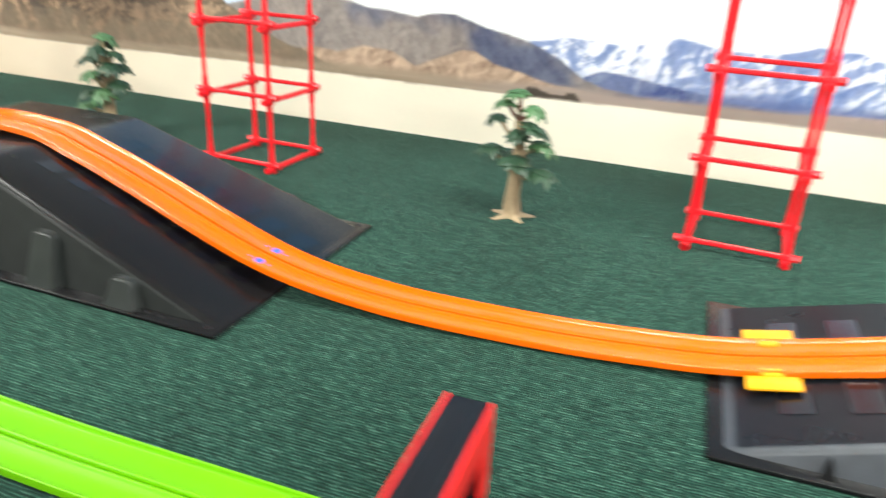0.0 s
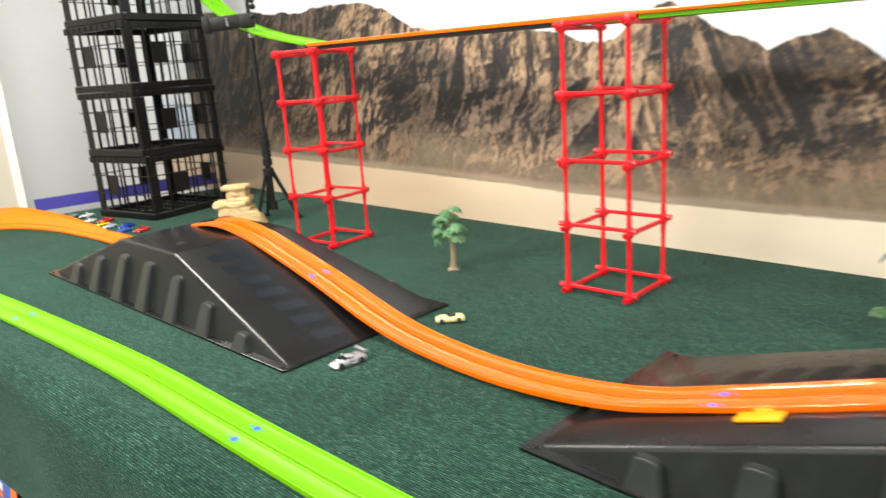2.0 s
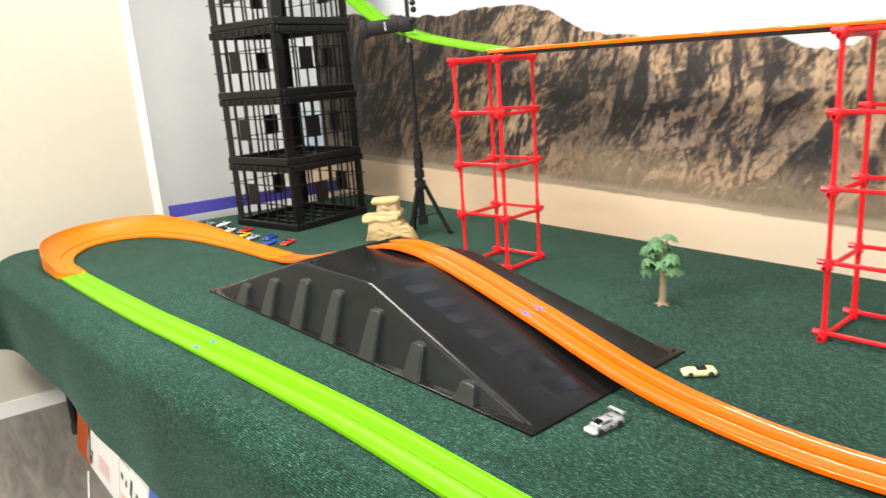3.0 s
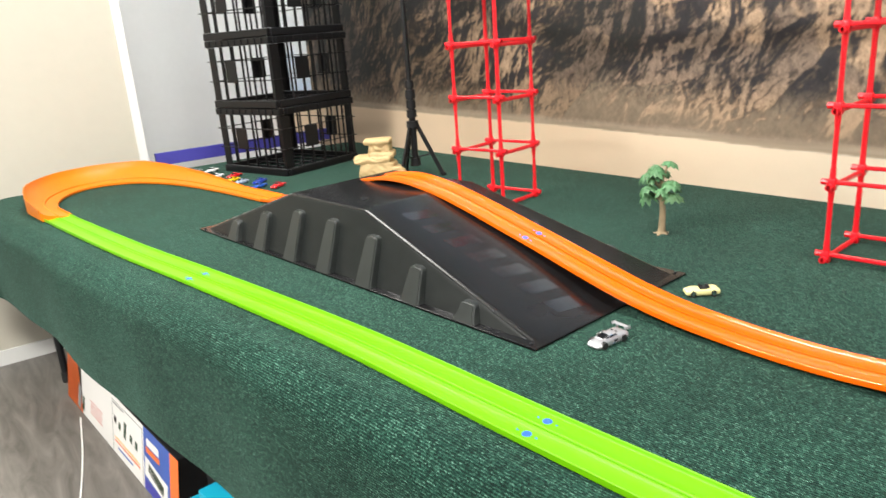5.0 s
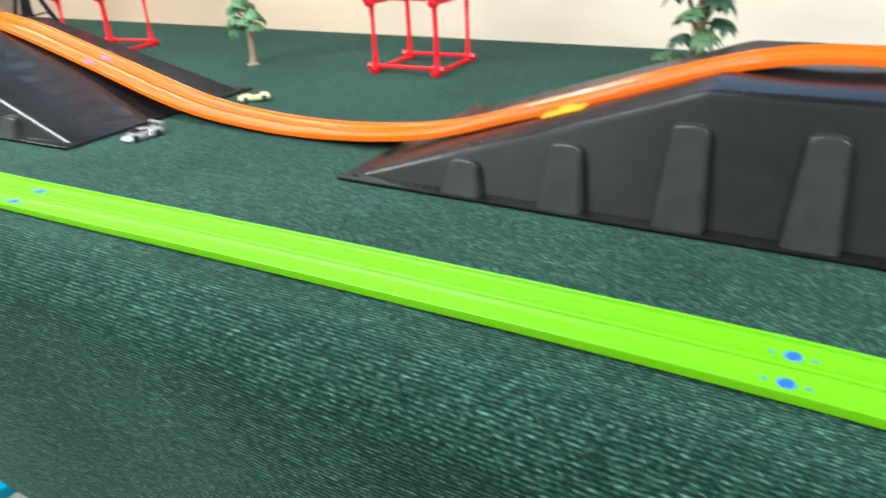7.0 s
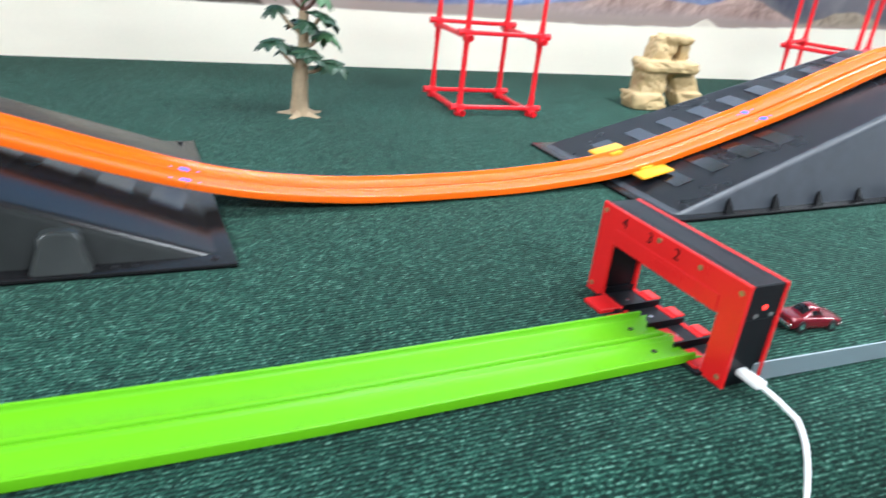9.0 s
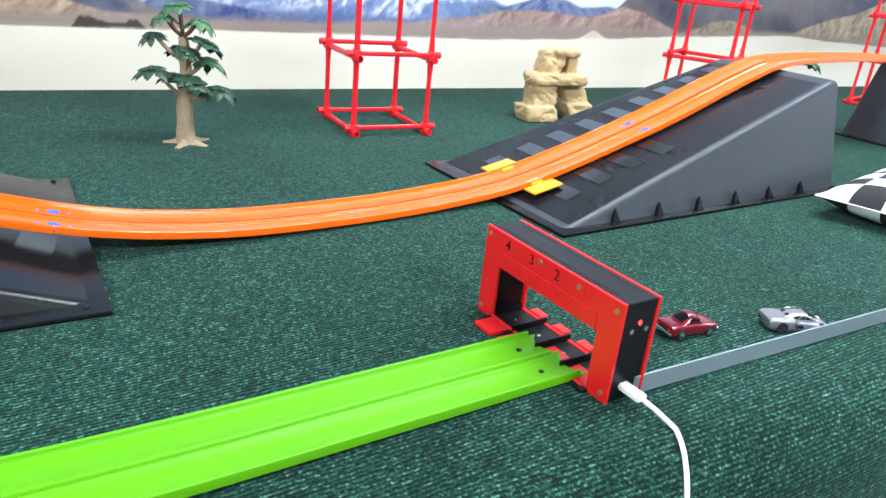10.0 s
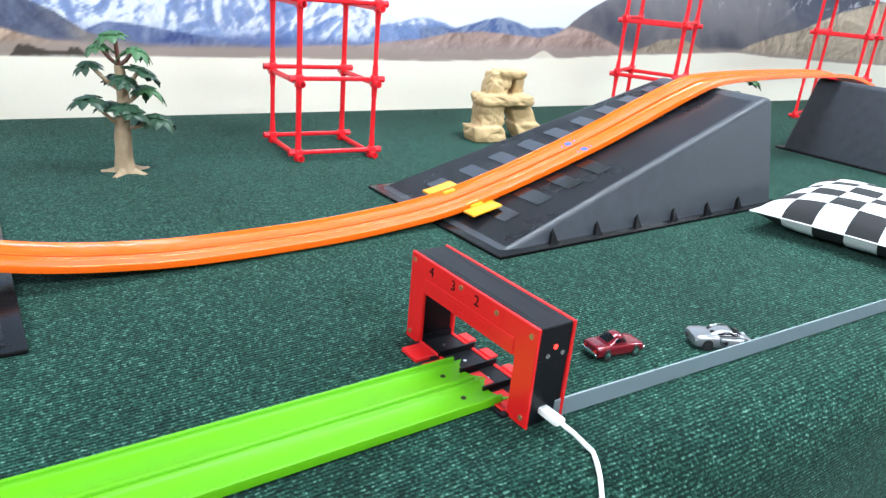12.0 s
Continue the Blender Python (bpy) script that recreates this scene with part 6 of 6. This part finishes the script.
# ---- checkered cushion ----
def build_cushion(at, a, b, thick, squares):
    c = thing("checkered_cushion", "black and white checkered cushion lying on green carpet", "cushion", at=at)
    n = 36
    for nm, sign in (("upper_cover", 1), ("lower_cover", -1)):
        bm = bmesh.new()
        uv = bm.loops.layers.uv.new("UVMap")
        grid = []
        for i in range(n + 1):
            row = []
            for j in range(n + 1):
                u, v = i / n, j / n
                puff = (max(0.0, 1 - (2 * u - 1) ** 4) * max(0.0, 1 - (2 * v - 1) ** 4)) ** 0.62
                pinch = 1 - 0.055 * (1 - (2 * v - 1) ** 2), 1 - 0.055 * (1 - (2 * u - 1) ** 2)
                x, y = (u - 0.5) * a * pinch[0], (v - 0.5) * b * pinch[1]
                rest = 0.52 if sign > 0 else 0.48
                z = thick * 0.48 + sign * thick * rest * puff
                z += 0.0018 * math.sin(14 * u + 9 * v) * puff * (sign > 0)
                row.append(bm.verts.new((x, y, max(z, 0.0))))
            grid.append(row)
        for i in range(n):
            for j in range(n):
                f = bm.faces.new((grid[i][j], grid[i + 1][j], grid[i + 1][j + 1], grid[i][j + 1]))
                for l, (p, q) in zip(f.loops, ((i, j), (i + 1, j), (i + 1, j + 1), (i, j + 1))):
                    l[uv].uv = (p / n * squares + 0.02 + (sign < 0), q / n * squares + 0.02)
        part(nm, bm, M_CHECK, c, angle=180)
    bm = bmesh.new()
    border = []
    for k in range(4):
        for t in [q / 18 for q in range(18)]:
            u, v = ((t, 0), (1, t), (1 - t, 1), (0, 1 - t))[k]
            border.append(Vector(((u - 0.5) * a * (1 - 0.055 * (1 - (2 * v - 1) ** 2)), (v - 0.5) * b * (1 - 0.055 * (1 - (2 * u - 1) ** 2)), thick * 0.48)))
    tube(bm, border + [border[0]], 0.0013, 6)
    part("seam", bm, M_WHITE, c, "white piped seam")
    return c


build_cushion(pose(3.702, 0.100, 0, 0, 0, 17), 0.38, 0.37, 0.082, 7)

# ---- under the table ----
table = thing("display_table", "long trestle table hidden under green carpet", "table")
bm = bmesh.new()
vs = [bm.verts.new((x, y + 0.05, -0.035)) for x, y in EDGE] + [bm.verts.new((-2.05, wall_y(-2.05) - 0.03, -0.035)), bm.verts.new((6.9, wall_y(6.9) - 0.03, -0.035))]
bm.faces.new(vs)
bmesh.ops.solidify(bm, geom=bm.faces[:], thickness=0.025)
part("tabletop", bm, M_TRIM, table)
for lx, ly in ((-1.9, -0.60), (-1.9, 0.95), (0.6, -0.18), (0.6, 0.95), (3.2, 0.0), (3.2, 0.95), (6.0, 0.1), (6.0, 0.95)):
    bm = bmesh.new()
    rod(bm, (lx, ly, FLOOR_Z + 0.03), (lx, ly, -0.065), 0.0145)
    leg = part("leg", bm, M_BLACK, table, "black tube leg")
    bm = bmesh.new()
    rod(bm, (lx, ly, FLOOR_Z + 0.0005), (lx, ly, FLOOR_Z + 0.045), 0.019, 0.018)
    part("rubber_foot", bm, M_TYRE, leg)
bm = bmesh.new()
rod(bm, (-1.9, -0.60, FLOOR_Z + 0.16), (-1.9, 0.95, FLOOR_Z + 0.16), 0.010)
part("stretcher", bm, M_BLACK, table)

# a toy-set carton on the floor, leaning back, its printed side to the aisle
CARTON = pose(-1.749, -0.619, FLOOR_Z + 0.001, -9, 0, 5.45)
carton = thing("toy_set_carton", "long printed cardboard toy carton, white, blue and orange", "carton", at=CARTON)
CL, CH = 1.19, 0.215
bm = bmesh.new()
box(bm, 0.012, CL - 0.010, 0, 0.09, 0.0005, CH, 0.002, 1)
part("carton_body", bm, M_BLACK, carton, "dark carton body")
bm = bmesh.new()
vs = [bm.verts.new(p) for p in ((0.0, -0.001, 0.0), (0.215, -0.001, 0.0), (0.165, -0.001, CH), (0.02, -0.001, CH))]
bm.faces.new(vs)
bmesh.ops.solidify(bm, geom=bm.faces[:], thickness=0.0012)
part("orange_panel", bm, M_CARD_ORANGE, carton, "orange printed end flap")
for a, b, mat, nm in ((0.217, 0.905, M_CARD_WHITE, "white_panel"), (0.9055, 1.125, M_CARD_BLUE, "blue_panel"), (1.1255, CL, M_CARD_ORANGE, "orange_panel")):
    bm = bmesh.new()
    box(bm, a, b, -0.0014, -0.0004, 0.002, CH - 0.002)
    part(nm, bm, mat, carton)


def print_bar(x, z, w, h, mat, tilt=0):
    bm = bmesh.new()
    box(bm, -w / 2, w / 2, -0.0006, 0, -h / 2, h / 2)
    part("printed_bar", bm, mat, carton, at=pose(x, -0.0016, z, 0, tilt, 0), smooth=False)


M_PINK = plain("faded_red_print", (0.55, 0.20, 0.18), 0.5)
for k in range(5):
    print_bar(0.40, 0.045 + 0.012 * k, 0.15 - 0.02 * (k % 2), 0.004, M_PINK)
print_bar(0.74, 0.052, 0.25, 0.006, M_CARD_ORANGE)
print_bar(0.74, 0.064, 0.25, 0.005, M_YELLOW)
print_bar(0.72, 0.032, 0.15, 0.007, M_CARD_BLUE)
for x, z, w, h in ((0.595, 0.105, 0.0025, 0.19), (0.895, 0.105, 0.0025, 0.19), (0.745, 0.197, 0.30, 0.0025), (0.66, 0.188, 0.11, 0.006)):
    print_bar(x, z, w, h, M_CARD_GREY)
for k, (x, z, w, h) in enumerate(((0.625, 0.13, 0.025, 0.022), (0.67, 0.12, 0.02, 0.026), (0.725, 0.125, 0.022, 0.06), (0.785, 0.118, 0.022, 0.026), (0.835, 0.115, 0.022, 0.028), (0.235, 0.05, 0.02, 0.06))):
    print_bar(x, z, w, h, M_LEAF_DARK if k else M_BLACK, 12)
print_bar(0.985, 0.172, 0.105, 0.024, M_CARD_WHITE)
print_bar(0.985, 0.145, 0.115, 0.018, M_CARD_ORANGE)
print_bar(1.01, 0.075, 0.19, 0.065, M_CARD_WHITE, 6)
print_bar(1.01, 0.075, 0.13, 0.035, M_LEAF_DARK, 12)
print_bar(1.01, 0.022, 0.20, 0.030, M_PURPLE)
print_bar(0.18, 0.06, 0.035, 0.10, M_CARD_GREY, 14)

spare = thing("spare_track_bundle", "dark red and orange toy parts stacked behind the carton", "toy parts", at=pose(-0.50, -0.42, FLOOR_Z, 0, 0, 6))
for k, (dy, mat) in enumerate(((0.0, M_BLACK), (0.03, M_CARD_ORANGE), (0.06, M_BLACK))):
    bm = bmesh.new()
    box(bm, 0.0, 0.09, dy, dy + 0.026, 0.0005, 0.30 - 0.02 * k, 0.004)
    part("stacked_piece", bm, mat, spare)

tub = thing("storage_tub", "clear storage tub with a turquoise ribbed lid", "storage tub", at=pose(-0.37, -0.522, FLOOR_Z, 0, 0, 7.5))
bm = bmesh.new()
box(bm, 0.02, 0.86, 0.02, 0.42, 0.0005, 0.19, 0.02)
part("tub_body", bm, M_WHITE, tub, "milky clear tub")
bm = bmesh.new()
box(bm, 0, 0.88, 0, 0.44, 0.185, 0.215, 0.008)
box(bm, 0.03, 0.85, 0.035, 0.405, 0.205, 0.245, 0.008)
lid = part("lid", bm, M_TEAL, tub, "turquoise lid")
for k in range(4):
    bm = bmesh.new()
    box(bm, 0.14 + 0.18 * k, 0.146 + 0.18 * k, 0.036, 0.10, 0.243, 0.247)
    part("lid_rib", bm, M_BLACK, lid)

cord = thing("floor_cord", "thin white cord lying across the floor", "cord")
bm = bmesh.new()
tube(bm, smooth_path([(-1.50, -0.615, FLOOR_Z + 0.003), (-1.2, -0.658, FLOOR_Z + 0.003), (-0.9, -0.716, FLOOR_Z + 0.003), (-0.4, -0.83, FLOOR_Z + 0.003)], 0.05), 0.003, 6)
part("cord", bm, M_WHITE, cord)
